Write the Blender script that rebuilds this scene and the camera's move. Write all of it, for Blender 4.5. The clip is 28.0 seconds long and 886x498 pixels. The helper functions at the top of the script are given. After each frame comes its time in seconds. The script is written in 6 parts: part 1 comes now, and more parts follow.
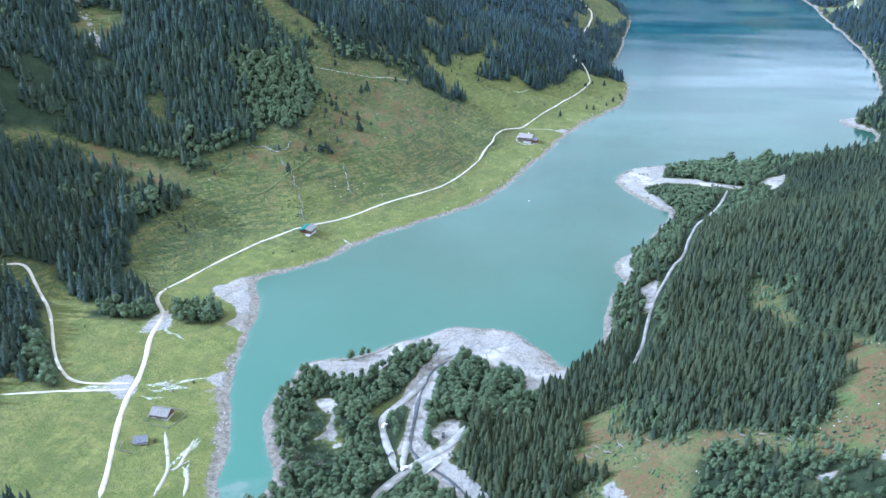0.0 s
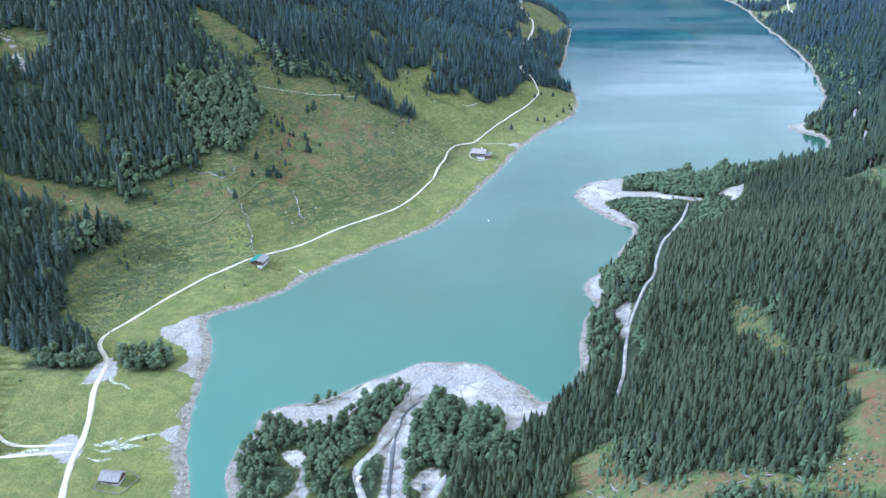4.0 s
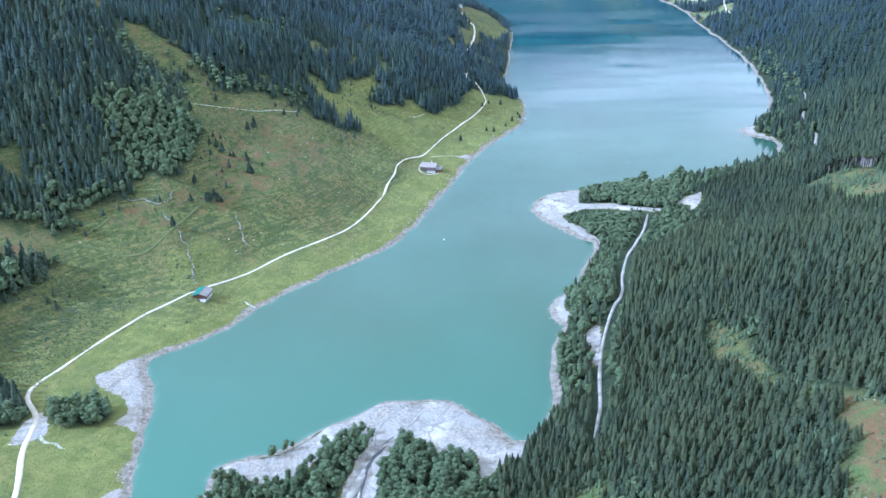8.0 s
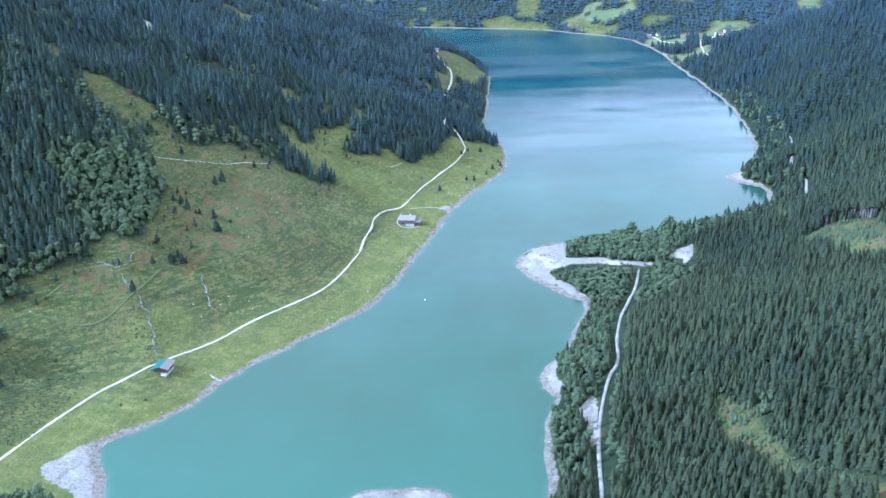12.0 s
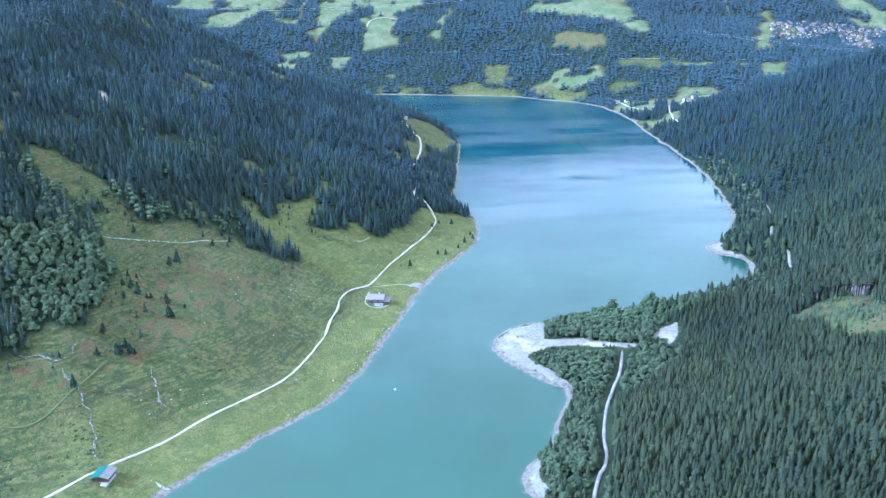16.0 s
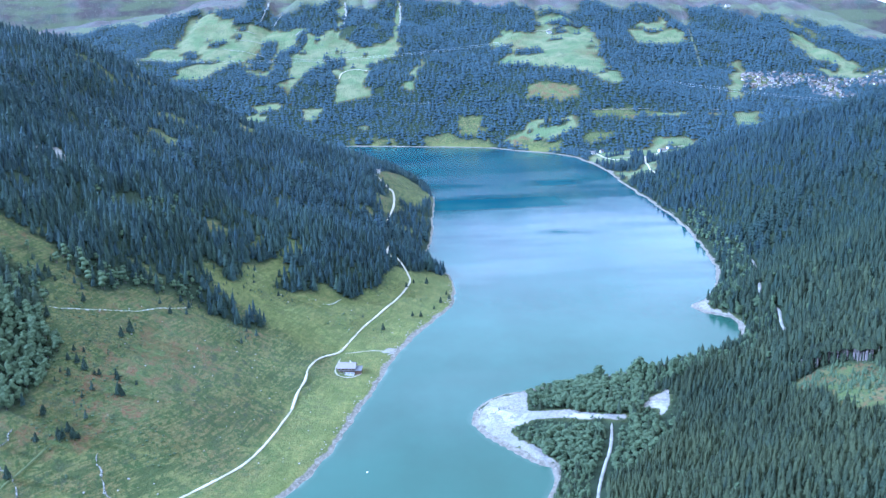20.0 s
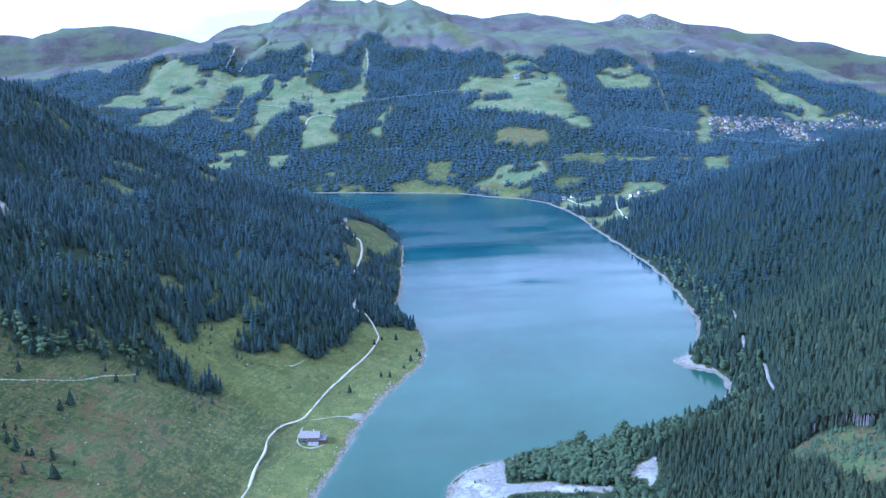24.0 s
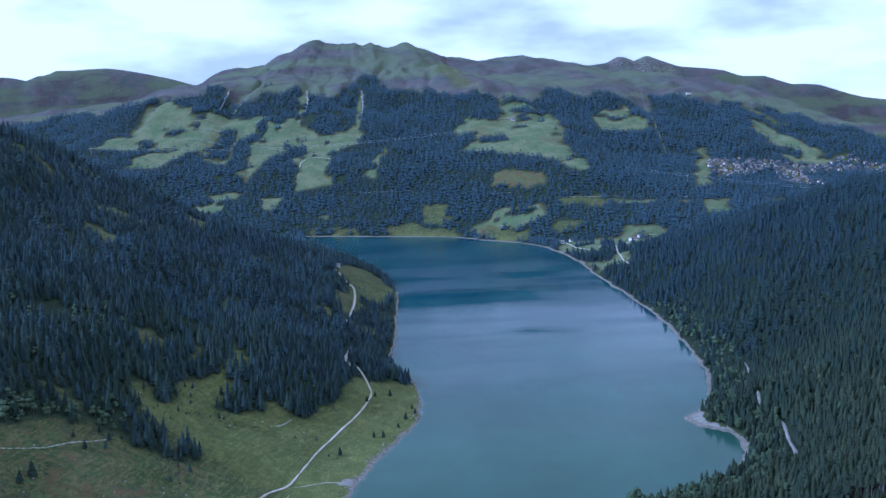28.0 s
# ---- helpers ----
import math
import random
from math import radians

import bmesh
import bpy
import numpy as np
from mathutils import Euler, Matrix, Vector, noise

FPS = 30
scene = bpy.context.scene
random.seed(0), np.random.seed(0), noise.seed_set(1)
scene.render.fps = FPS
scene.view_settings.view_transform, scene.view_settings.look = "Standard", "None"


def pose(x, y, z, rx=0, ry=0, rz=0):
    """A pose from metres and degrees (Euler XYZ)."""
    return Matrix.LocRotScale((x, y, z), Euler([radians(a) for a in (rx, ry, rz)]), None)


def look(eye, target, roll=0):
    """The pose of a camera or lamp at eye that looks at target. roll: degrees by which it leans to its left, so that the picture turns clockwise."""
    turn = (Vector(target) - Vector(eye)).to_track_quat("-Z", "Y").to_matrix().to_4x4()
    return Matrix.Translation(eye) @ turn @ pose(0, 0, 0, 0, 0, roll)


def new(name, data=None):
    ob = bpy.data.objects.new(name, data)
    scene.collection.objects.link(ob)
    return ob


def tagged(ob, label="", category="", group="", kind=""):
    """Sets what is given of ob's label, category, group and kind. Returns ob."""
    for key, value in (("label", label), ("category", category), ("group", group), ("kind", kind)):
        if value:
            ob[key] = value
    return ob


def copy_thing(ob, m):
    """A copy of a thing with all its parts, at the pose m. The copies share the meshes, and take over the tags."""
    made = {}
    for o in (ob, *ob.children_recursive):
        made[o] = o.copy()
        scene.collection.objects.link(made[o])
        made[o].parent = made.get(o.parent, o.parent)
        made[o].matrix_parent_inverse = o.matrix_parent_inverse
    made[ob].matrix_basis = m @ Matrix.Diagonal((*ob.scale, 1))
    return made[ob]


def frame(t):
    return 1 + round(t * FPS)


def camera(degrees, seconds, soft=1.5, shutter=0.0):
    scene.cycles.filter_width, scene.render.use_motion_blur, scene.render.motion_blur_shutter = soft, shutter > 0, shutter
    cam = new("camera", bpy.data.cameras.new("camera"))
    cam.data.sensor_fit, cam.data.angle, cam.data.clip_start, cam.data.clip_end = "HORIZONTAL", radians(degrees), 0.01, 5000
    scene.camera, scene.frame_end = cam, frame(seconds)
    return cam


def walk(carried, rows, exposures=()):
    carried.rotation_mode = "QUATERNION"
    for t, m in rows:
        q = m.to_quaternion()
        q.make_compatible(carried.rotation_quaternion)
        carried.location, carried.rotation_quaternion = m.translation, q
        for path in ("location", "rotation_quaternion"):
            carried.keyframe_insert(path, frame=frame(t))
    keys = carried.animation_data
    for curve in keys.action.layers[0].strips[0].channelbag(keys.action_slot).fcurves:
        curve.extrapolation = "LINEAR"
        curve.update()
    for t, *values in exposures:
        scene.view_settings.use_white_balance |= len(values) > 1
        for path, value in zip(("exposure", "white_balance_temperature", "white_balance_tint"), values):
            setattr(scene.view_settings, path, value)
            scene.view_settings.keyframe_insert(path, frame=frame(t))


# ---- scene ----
cam = camera(54.57, 28.0)
PATH = [
    (0, (72.76, -91.05, 300.00), (56.58, -1.40, 258.75), -0.43),
    (1, (66.61, -83.02, 300.40), (52.22, 7.02, 259.35), -0.48),
    (2, (60.82, -74.86, 300.60), (48.19, 15.54, 259.77), -0.55),
    (3, (55.01, -66.16, 300.72), (44.16, 24.53, 260.01), -0.61),
    (3.5, (52.14, -61.70, 300.60), (42.13, 29.13, 259.96), -0.66),
    (5.5, (41.10, -44.16, 300.99), (34.53, 47.06, 260.56), -0.78),
    (6, (39.13, -39.10, 300.97), (33.42, 52.20, 260.58), -0.80),
    (7, (36.41, -28.00, 300.87), (32.35, 63.40, 260.50), -0.86),
    (8, (34.63, -17.17, 301.09), (32.25, 74.27, 260.67), -0.99),
    (8.5, (33.91, -11.53, 301.22), (32.16, 79.91, 260.76), -0.99),
    (9, (33.39, -5.61, 300.98), (31.67, 85.84, 260.56), -1.02),
    (9.5, (32.80, 0.38, 301.06), (31.08, 91.90, 260.80), -0.99),
    (10, (32.62, 6.40, 300.94), (30.86, 98.11, 261.13), -1.08),
    (10.5, (31.79, 12.89, 300.31), (30.09, 104.98, 261.37), -1.07),
    (11, (31.29, 19.44, 299.64), (30.19, 111.92, 261.60), -1.06),
    (12, (30.92, 31.27, 300.28), (31.26, 124.43, 263.93), -1.09),
    (13, (30.44, 43.40, 300.14), (32.20, 137.21, 265.56), -1.08),
    (13.5, (30.93, 48.99, 300.08), (33.33, 143.13, 266.41), -1.13),
    (15.5, (31.37, 73.64, 300.91), (35.27, 168.81, 270.47), -1.04),
    (16, (31.41, 80.05, 300.35), (35.37, 175.47, 270.72), -1.02),
    (17, (32.00, 92.07, 299.77), (36.27, 187.93, 271.59), -1.01),
    (18, (32.04, 104.53, 299.49), (37.15, 200.76, 272.78), -1.01),
    (19, (33.16, 117.21, 299.97), (39.12, 213.74, 274.55), -1.08),
    (20, (33.98, 129.60, 300.02), (41.05, 226.35, 275.75), -1.16),
    (21, (34.34, 141.58, 300.39), (42.60, 238.52, 277.25), -1.13),
    (21.5, (34.91, 147.44, 300.65), (43.71, 244.47, 278.09), -1.14),
    (23.5, (36.84, 171.93, 300.87), (47.31, 269.33, 280.78), -1.24),
    (24, (37.67, 178.27, 301.04), (48.49, 275.76, 281.57), -1.25),
    (25, (38.54, 190.66, 300.64), (49.91, 288.33, 282.41), -1.24),
    (26, (39.91, 202.76, 301.31), (51.33, 300.64, 284.29), -1.26),
    (27, (41.08, 214.71, 301.35), (52.55, 312.78, 285.47), -1.26),
    (28, (41.93, 227.23, 301.25), (53.48, 325.45, 286.46), -1.27),
]
walk(cam, [(t, look(eye, target, roll)) for t, eye, target, roll in PATH],
     exposures=[(0, 0.30, 4260, 15), (13, 0.35, 4040, 16), (21, 0.43, 3790, 17), (24, -0.01, 3760, 19), (28, -1.0, 3850, 22)])

# ---- sky and sun ----
SUN_AZ, SUN_EL = radians(-97), radians(33)     # azimuth from +y, clockwise; the sun stands to the west
world = bpy.data.worlds.new("sky")
scene.world = world
world.use_nodes = True
wn, wl = world.node_tree.nodes, world.node_tree.links
wn.clear()
w_out = wn.new("ShaderNodeOutputWorld")
w_bg = wn.new("ShaderNodeBackground")
w_bg.inputs["Strength"].default_value = 0.074
w_sky = wn.new("ShaderNodeTexSky")
w_sky.sky_type, w_sky.sun_disc = "NISHITA", False
w_sky.sun_elevation, w_sky.sun_rotation = SUN_EL, SUN_AZ
w_sky.altitude, w_sky.air_density, w_sky.dust_density = 1400, 1.0, 1.5
w_tc = wn.new("ShaderNodeTexCoord")
w_map = wn.new("ShaderNodeMapping")
w_map.inputs["Scale"].default_value = (1.6, 1.6, 5.0)
w_noise = wn.new("ShaderNodeTexNoise")
w_noise.inputs["Scale"].default_value, w_noise.inputs["Detail"].default_value = 2.2, 8
w_noise.inputs["Roughness"].default_value = 0.55
w_ramp = wn.new("ShaderNodeValToRGB")
w_ramp.color_ramp.elements[0].position, w_ramp.color_ramp.elements[1].position = 0.05, 0.40
w_ramp.color_ramp.elements[0].color = (0.96, 0.96, 0.96, 1)
w_tone = wn.new("ShaderNodeTexNoise")
w_tone.inputs["Scale"].default_value, w_tone.inputs["Detail"].default_value = 3.5, 6
w_cloud = wn.new("ShaderNodeValToRGB")
w_cloud.color_ramp.elements[0].color, w_cloud.color_ramp.elements[1].color = (19.2, 17.7, 14.0, 1), (34.0, 30.0, 23.8, 1)
w_cloud.color_ramp.elements[0].position, w_cloud.color_ramp.elements[1].position = 0.33, 0.56
w_mix = wn.new("ShaderNodeMix")
w_mix.data_type = "RGBA"
wl.new(w_tc.outputs["Generated"], w_map.inputs["Vector"])
wl.new(w_map.outputs["Vector"], w_noise.inputs["Vector"])
wl.new(w_map.outputs["Vector"], w_tone.inputs["Vector"])
wl.new(w_noise.outputs["Fac"], w_ramp.inputs["Fac"])
wl.new(w_tone.outputs["Fac"], w_cloud.inputs["Fac"])
wl.new(w_ramp.outputs["Color"], w_mix.inputs["Factor"])
wl.new(w_sky.outputs["Color"], w_mix.inputs["A"])
wl.new(w_cloud.outputs["Color"], w_mix.inputs["B"])
wl.new(w_mix.outputs["Result"], w_bg.inputs["Color"])
wl.new(w_bg.outputs["Background"], w_out.inputs["Surface"])

sun_data = bpy.data.lights.new("sun", "SUN")
sun_data.energy, sun_data.angle, sun_data.color = 5.6, radians(0.6), (1.0, 0.96, 0.91)
sun = new("sun", sun_data)
sun.matrix_world = look((0, 0, 0), (-math.sin(SUN_AZ) * math.cos(SUN_EL), -math.cos(SUN_AZ) * math.cos(SUN_EL), -math.sin(SUN_EL)))


# ---- materials ----
class Nodes:
    """A small helper to write node materials."""

    def __init__(self, name):
        self.mat = bpy.data.materials.new(name)
        self.mat.use_nodes = True
        self.tree = self.mat.node_tree
        self.tree.nodes.clear()
        self.bsdf = self.add("ShaderNodeBsdfPrincipled")
        self.out = self.add("ShaderNodeOutputMaterial")
        self.join(self.bsdf.outputs[0], self.out.inputs["Surface"])
        self.where = self.add("ShaderNodeTexCoord").outputs["Object"]

    def add(self, kind):
        return self.tree.nodes.new(kind)

    def join(self, a, b):
        self.tree.links.new(a, b)

    def put(self, socket, value):
        if hasattr(value, "is_linked"):
            self.join(value, socket)
        else:
            socket.default_value = value

    def noise(self, scale, detail=4, rough=0.55, vector=None, stretch=None):
        n = self.add("ShaderNodeTexNoise")
        n.inputs["Scale"].default_value, n.inputs["Detail"].default_value, n.inputs["Roughness"].default_value = scale, detail, rough
        v = vector or self.where
        if stretch:
            m = self.add("ShaderNodeMapping")
            m.inputs["Scale"].default_value = stretch
            self.join(v, m.inputs["Vector"])
            v = m.outputs["Vector"]
        self.join(v, n.inputs["Vector"])
        return n.outputs["Fac"]

    def ramp(self, fac, *stops):
        r = self.add("ShaderNodeValToRGB")
        e = r.color_ramp.elements
        while len(e) < len(stops):
            e.new(0.5)
        for k, (p, c) in enumerate(stops):
            e[k].position = p
            e[k].color = (*c, 1) if isinstance(c, tuple) else (c, c, c, 1)
        self.join(fac, r.inputs["Fac"])
        return r.outputs["Color"]

    def mix(self, fac, a, b, mode="MIX"):
        m = self.add("ShaderNodeMix")
        m.data_type, m.blend_type = "RGBA", mode
        for s, v in ((m.inputs["Factor"], fac), (m.inputs["A"], a), (m.inputs["B"], b)):
            self.put(s, (*v, 1) if isinstance(v, tuple) and len(v) == 3 else v)
        return m.outputs["Result"]

    def math(self, op, a, b=0.0, clamp=False):
        m = self.add("ShaderNodeMath")
        m.operation, m.use_clamp = op, clamp
        self.put(m.inputs[0], a), self.put(m.inputs[1], b)
        return m.outputs[0]

    def bump(self, height, strength=0.5, distance=0.3):
        b = self.add("ShaderNodeBump")
        b.inputs["Strength"].default_value, b.inputs["Distance"].default_value = strength, distance
        self.join(height, b.inputs["Height"])
        self.join(b.outputs["Normal"], self.bsdf.inputs["Normal"])

    def attribute(self, name):
        a = self.add("ShaderNodeAttribute")
        a.attribute_name = name
        return a

    def random(self):
        return self.add("ShaderNodeObjectInfo").outputs["Random"]

    def done(self, colour=None, roughness=0.8, metallic=0.0, specular=0.3):
        if colour is not None:
            self.put(self.bsdf.inputs["Base Color"], (*colour, 1) if isinstance(colour, tuple) else colour)
        self.put(self.bsdf.inputs["Roughness"], roughness)
        self.bsdf.inputs["Metallic"].default_value = metallic
        self.bsdf.inputs["Specular IOR Level"].default_value = specular
        return self.mat


def make_ground():
    n = Nodes("ground")
    cover = n.attribute("cover")
    sep = n.add("ShaderNodeSeparateColor")
    n.join(cover.outputs["Color"], sep.inputs["Color"])
    wood, gravel, dry = sep.outputs
    alpine = cover.outputs["Alpha"]
    xyz = n.add("ShaderNodeSeparateXYZ")
    n.join(n.where, xyz.inputs[0])
    height = xyz.outputs["Z"]
    fine, mid, broad = n.noise(0.45, 6, 0.65), n.noise(0.09, 5), n.noise(0.018, 4)
    grass = n.mix(n.ramp(mid, (0.35, 0.0), (0.68, 1.0)), (0.086, 0.100, 0.026), (0.148, 0.149, 0.040))
    grass = n.mix(n.ramp(broad, (0.42, 0.0), (0.62, 1.0)), grass, (0.114, 0.095, 0.031))
    grass = n.mix(n.ramp(fine, (0.4, 0.0), (0.75, 0.8)), grass, (0.163, 0.150, 0.055))
    tuft = n.noise(0.22, 5, 0.7)
    grass = n.mix(n.ramp(tuft, (0.49, 0.0), (0.58, 0.85)), grass, (0.043, 0.070, 0.018))
    grass = n.mix(n.ramp(n.noise(0.9, 4, 0.7), (0.55, 0.0), (0.7, 0.6)), grass, (0.196, 0.189, 0.086))
    # Small terraces trodden along the contours, and dark hummocks.
    terrace = n.noise(1.0, 4, 0.6, stretch=(0.05, 0.05, 0.85))
    grass = n.mix(n.math("MULTIPLY", n.ramp(terrace, (0.47, 0.0), (0.54, 1.0)), n.ramp(n.noise(0.03, 4), (0.38, 0.15), (0.55, 0.85))), grass, (0.054, 0.069, 0.02))
    grass = n.mix(n.ramp(n.noise(0.3, 7, 0.8), (0.53, 0.0), (0.59, 0.8)), grass, (0.043, 0.061, 0.018))
    heath = n.mix(n.ramp(mid, (0.4, 0.0), (0.65, 1.0)), (0.12, 0.115, 0.042), (0.155, 0.11, 0.05))
    heath = n.mix(n.ramp(n.noise(0.045, 5, 0.6), (0.44, 0.0), (0.55, 0.85)), heath, (0.125, 0.070, 0.032))
    heath = n.mix(n.ramp(n.noise(0.05, 6, 0.65, stretch=(1, 1, 2)), (0.40, 0.75), (0.52, 0.0)), heath, (0.075, 0.12, 0.03))
    heath = n.mix(n.ramp(n.noise(0.35, 6, 0.75), (0.60, 0.0), (0.68, 0.9)), heath, (0.22, 0.19, 0.145))
    heath = n.mix(n.ramp(n.noise(0.28, 6, 0.75, stretch=(1.3, 1, 1)), (0.36, 0.85), (0.46, 0.0)), heath, (0.05, 0.06, 0.025))
    heath = n.mix(n.ramp(fine, (0.45, 0.0), (0.7, 1.0)), heath, (0.075, 0.105, 0.034))
    grass = n.mix(n.math("MULTIPLY", n.ramp(n.noise(0.13, 6, 0.72), (0.50, 0.0), (0.60, 0.75)), n.ramp(n.noise(0.016, 4, 0.6), (0.40, 0.0), (0.56, 1.0))), grass, (0.048, 0.056, 0.030))
    dry_edge = n.math("ADD", dry, n.math("MULTIPLY", n.math("SUBTRACT", mid, 0.5), 1.3))
    lush = n.math("MULTIPLY", n.ramp(n.math("MULTIPLY", height, 0.02), (0.0, 1.0), (0.22, 0.0)), 0.55)
    lush = n.math("MAXIMUM", lush, n.math("MULTIPLY", dry, -1.0, True))
    grass = n.mix(lush, grass, n.mix(n.ramp(mid, (0.35, 0.0), (0.68, 1.0)), (0.142, 0.164, 0.034), (0.222, 0.224, 0.055)))
    colour = n.mix(n.ramp(dry_edge, (0.38, 0.0), (0.62, 1.0)), grass, heath)
    # High turf and heath, their tones partly blued and lightened for haze.
    high = n.mix(n.ramp(n.noise(0.012, 6, 0.62), (0.38, 0.0), (0.62, 1.0)), (0.070, 0.082, 0.066), (0.108, 0.090, 0.086))
    high = n.mix(n.ramp(n.noise(0.0065, 6, 0.65, stretch=(1, 0.6, 1)), (0.46, 0.0), (0.56, 0.8)), high, (0.066, 0.056, 0.052))
    high = n.mix(n.ramp(n.noise(0.004, 5, 0.6, stretch=(0.6, 1, 3)), (0.46, 0.0), (0.56, 0.9)), high, (0.105, 0.122, 0.066))
    high = n.mix(n.ramp(n.noise(0.03, 7, 0.7), (0.62, 0.0), (0.68, 0.7)), high, (0.16, 0.145, 0.12))
    # Far fields, their grass paled and blued to carry haze.
    hazed_field = n.mix(n.ramp(broad, (0.4, 0.0), (0.6, 1.0)), (0.102, 0.136, 0.054), (0.155, 0.164, 0.076))
    hazed_field = n.mix(n.ramp(n.noise(0.05, 5, 0.65), (0.5, 0.0), (0.64, 0.7)), hazed_field, (0.082, 0.102, 0.05))
    colour = n.mix(n.math("SUBTRACT", n.math("MULTIPLY", dry, 2.0), 2.2, True), colour, hazed_field)
    colour = n.mix(alpine, colour, high)
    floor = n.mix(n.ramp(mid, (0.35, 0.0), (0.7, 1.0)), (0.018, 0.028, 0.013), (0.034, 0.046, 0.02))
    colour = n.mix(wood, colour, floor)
    stone = n.mix(n.ramp(fine, (0.3, 0.0), (0.72, 1.0)), (0.165, 0.150, 0.122), (0.345, 0.318, 0.268))
    stone = n.mix(n.ramp(n.noise(0.035, 5, 0.65), (0.5, 0.0), (0.66, 1.0)), stone, (0.43, 0.40, 0.34))
    stone = n.mix(n.ramp(n.noise(0.045, 5, 0.6), (0.465, 0.0), (0.49, 0.8), (0.51, 0.8), (0.535, 0.0)), stone, (0.17, 0.165, 0.145))
    stone = n.mix(n.ramp(n.noise(0.05, 6, 0.7, stretch=(1, 1, 8)), (0.45, 0.0), (0.66, 1.0)), stone, (0.27, 0.26, 0.23))
    gravel_edge = n.math("ADD", gravel, n.math("MULTIPLY", n.math("SUBTRACT", n.noise(0.16, 6, 0.7), 0.5), 0.9))
    colour = n.mix(n.ramp(gravel_edge, (0.42, 0.0), (0.56, 1.0)), colour, stone)
    bank = n.mix(n.ramp(n.noise(0.3, 6, 0.7), (0.3, 0.0), (0.7, 1.0)), (0.09, 0.078, 0.056), (0.28, 0.255, 0.205))
    wet = n.math("ADD", height, n.math("MULTIPLY", n.math("SUBTRACT", n.noise(0.13, 6, 0.7), 0.5), 2.2))
    wet = n.math("ADD", wet, n.math("MULTIPLY", n.math("SUBTRACT", n.noise(0.017, 4, 0.6), 0.45), 3.6))
    colour = n.mix(n.ramp(n.math("MULTIPLY", wet, 0.25), (0.36, 1.0), (0.48, 0.0)), colour, bank)
    relief = n.math("ADD", n.math("MULTIPLY", fine, 0.6), n.math("MULTIPLY", tuft, 0.9))
    crag = n.math("MULTIPLY", n.noise(0.022, 7, 0.62, stretch=(1, 0.5, 1)), n.math("MULTIPLY", alpine, 2.6))
    n.bump(n.math("ADD", relief, crag), 1.0, 2.4)
    return n.done(colour, 0.92, 0, 0.15)


def make_water():
    n = Nodes("lake_water")
    xyz = n.add("ShaderNodeSeparateXYZ")
    n.join(n.where, xyz.inputs[0])
    # Silt tones turn bluer with distance and make up for muted sky reflection.
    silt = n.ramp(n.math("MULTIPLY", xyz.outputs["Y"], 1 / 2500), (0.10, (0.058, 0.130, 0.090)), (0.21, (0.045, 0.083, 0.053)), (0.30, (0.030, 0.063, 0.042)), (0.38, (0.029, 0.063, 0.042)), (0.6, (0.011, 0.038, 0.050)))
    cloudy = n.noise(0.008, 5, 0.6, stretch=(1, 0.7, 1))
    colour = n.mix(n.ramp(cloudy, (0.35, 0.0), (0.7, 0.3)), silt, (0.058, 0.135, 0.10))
    shoal = n.math("ADD", n.attribute("depth").outputs["Fac"], n.math("MULTIPLY", n.math("SUBTRACT", n.noise(0.05, 5, 0.6), 0.5), 1.6))
    colour = n.mix(n.ramp(n.math("MULTIPLY", shoal, 0.1), (0.0, 0.6), (0.012, 0.24), (0.03, 0.1), (0.07, 0.0)), colour, (0.15, 0.175, 0.145))
    wind = n.noise(0.0045, 4, 0.55, stretch=(0.45, 1.6, 1))
    calm = n.ramp(wind, (0.44, 0.08), (0.58, 0.2))
    # Lanes of wind on the far water take away its gloss.
    drift = n.math("MULTIPLY", n.math("SUBTRACT", n.noise(0.009, 5, 0.6, stretch=(0.5, 1, 1)), 0.5), 90.0)
    along = n.math("ADD", xyz.outputs["Y"], drift)
    lane = None
    for at, half, west, east, force in ((1650, 70, 60, 450, 2.6), (1400, 34, 240, 400, 1.1), (1850, 50, 300, 520, 2.0)):
        band = n.math("SUBTRACT", 1.0, n.math("DIVIDE", n.math("ABSOLUTE", n.math("SUBTRACT", along, float(at))), float(half)), True)
        ends = n.math("MULTIPLY", n.math("DIVIDE", n.math("SUBTRACT", float(east), xyz.outputs["X"]), 90.0, True), n.math("DIVIDE", n.math("SUBTRACT", xyz.outputs["X"], float(west)), 60.0, True))
        band = n.math("MULTIPLY", n.math("MULTIPLY", band, force, True), ends)
        lane = band if lane is None else n.math("MAXIMUM", lane, band)
    n.join(n.math("SUBTRACT", 0.24, n.math("MULTIPLY", lane, 0.23)), n.bsdf.inputs["Specular IOR Level"])
    n.bump(n.noise(0.5, 3, 0.6, stretch=(1, 1.6, 1)), 0.12, 0.25)
    n.bsdf.inputs["IOR"].default_value = 1.333
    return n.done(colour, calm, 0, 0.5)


def make_leaf(name, dark, light, tip):
    n = Nodes(name)
    tint = n.attribute("tint").outputs["Fac"]
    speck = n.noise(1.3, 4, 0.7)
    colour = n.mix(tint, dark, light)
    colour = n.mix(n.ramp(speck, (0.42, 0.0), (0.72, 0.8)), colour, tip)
    n.bump(n.noise(2.6, 3, 0.7), 0.9, 0.5)
    return n.done(colour, 0.75, 0, 0.2)


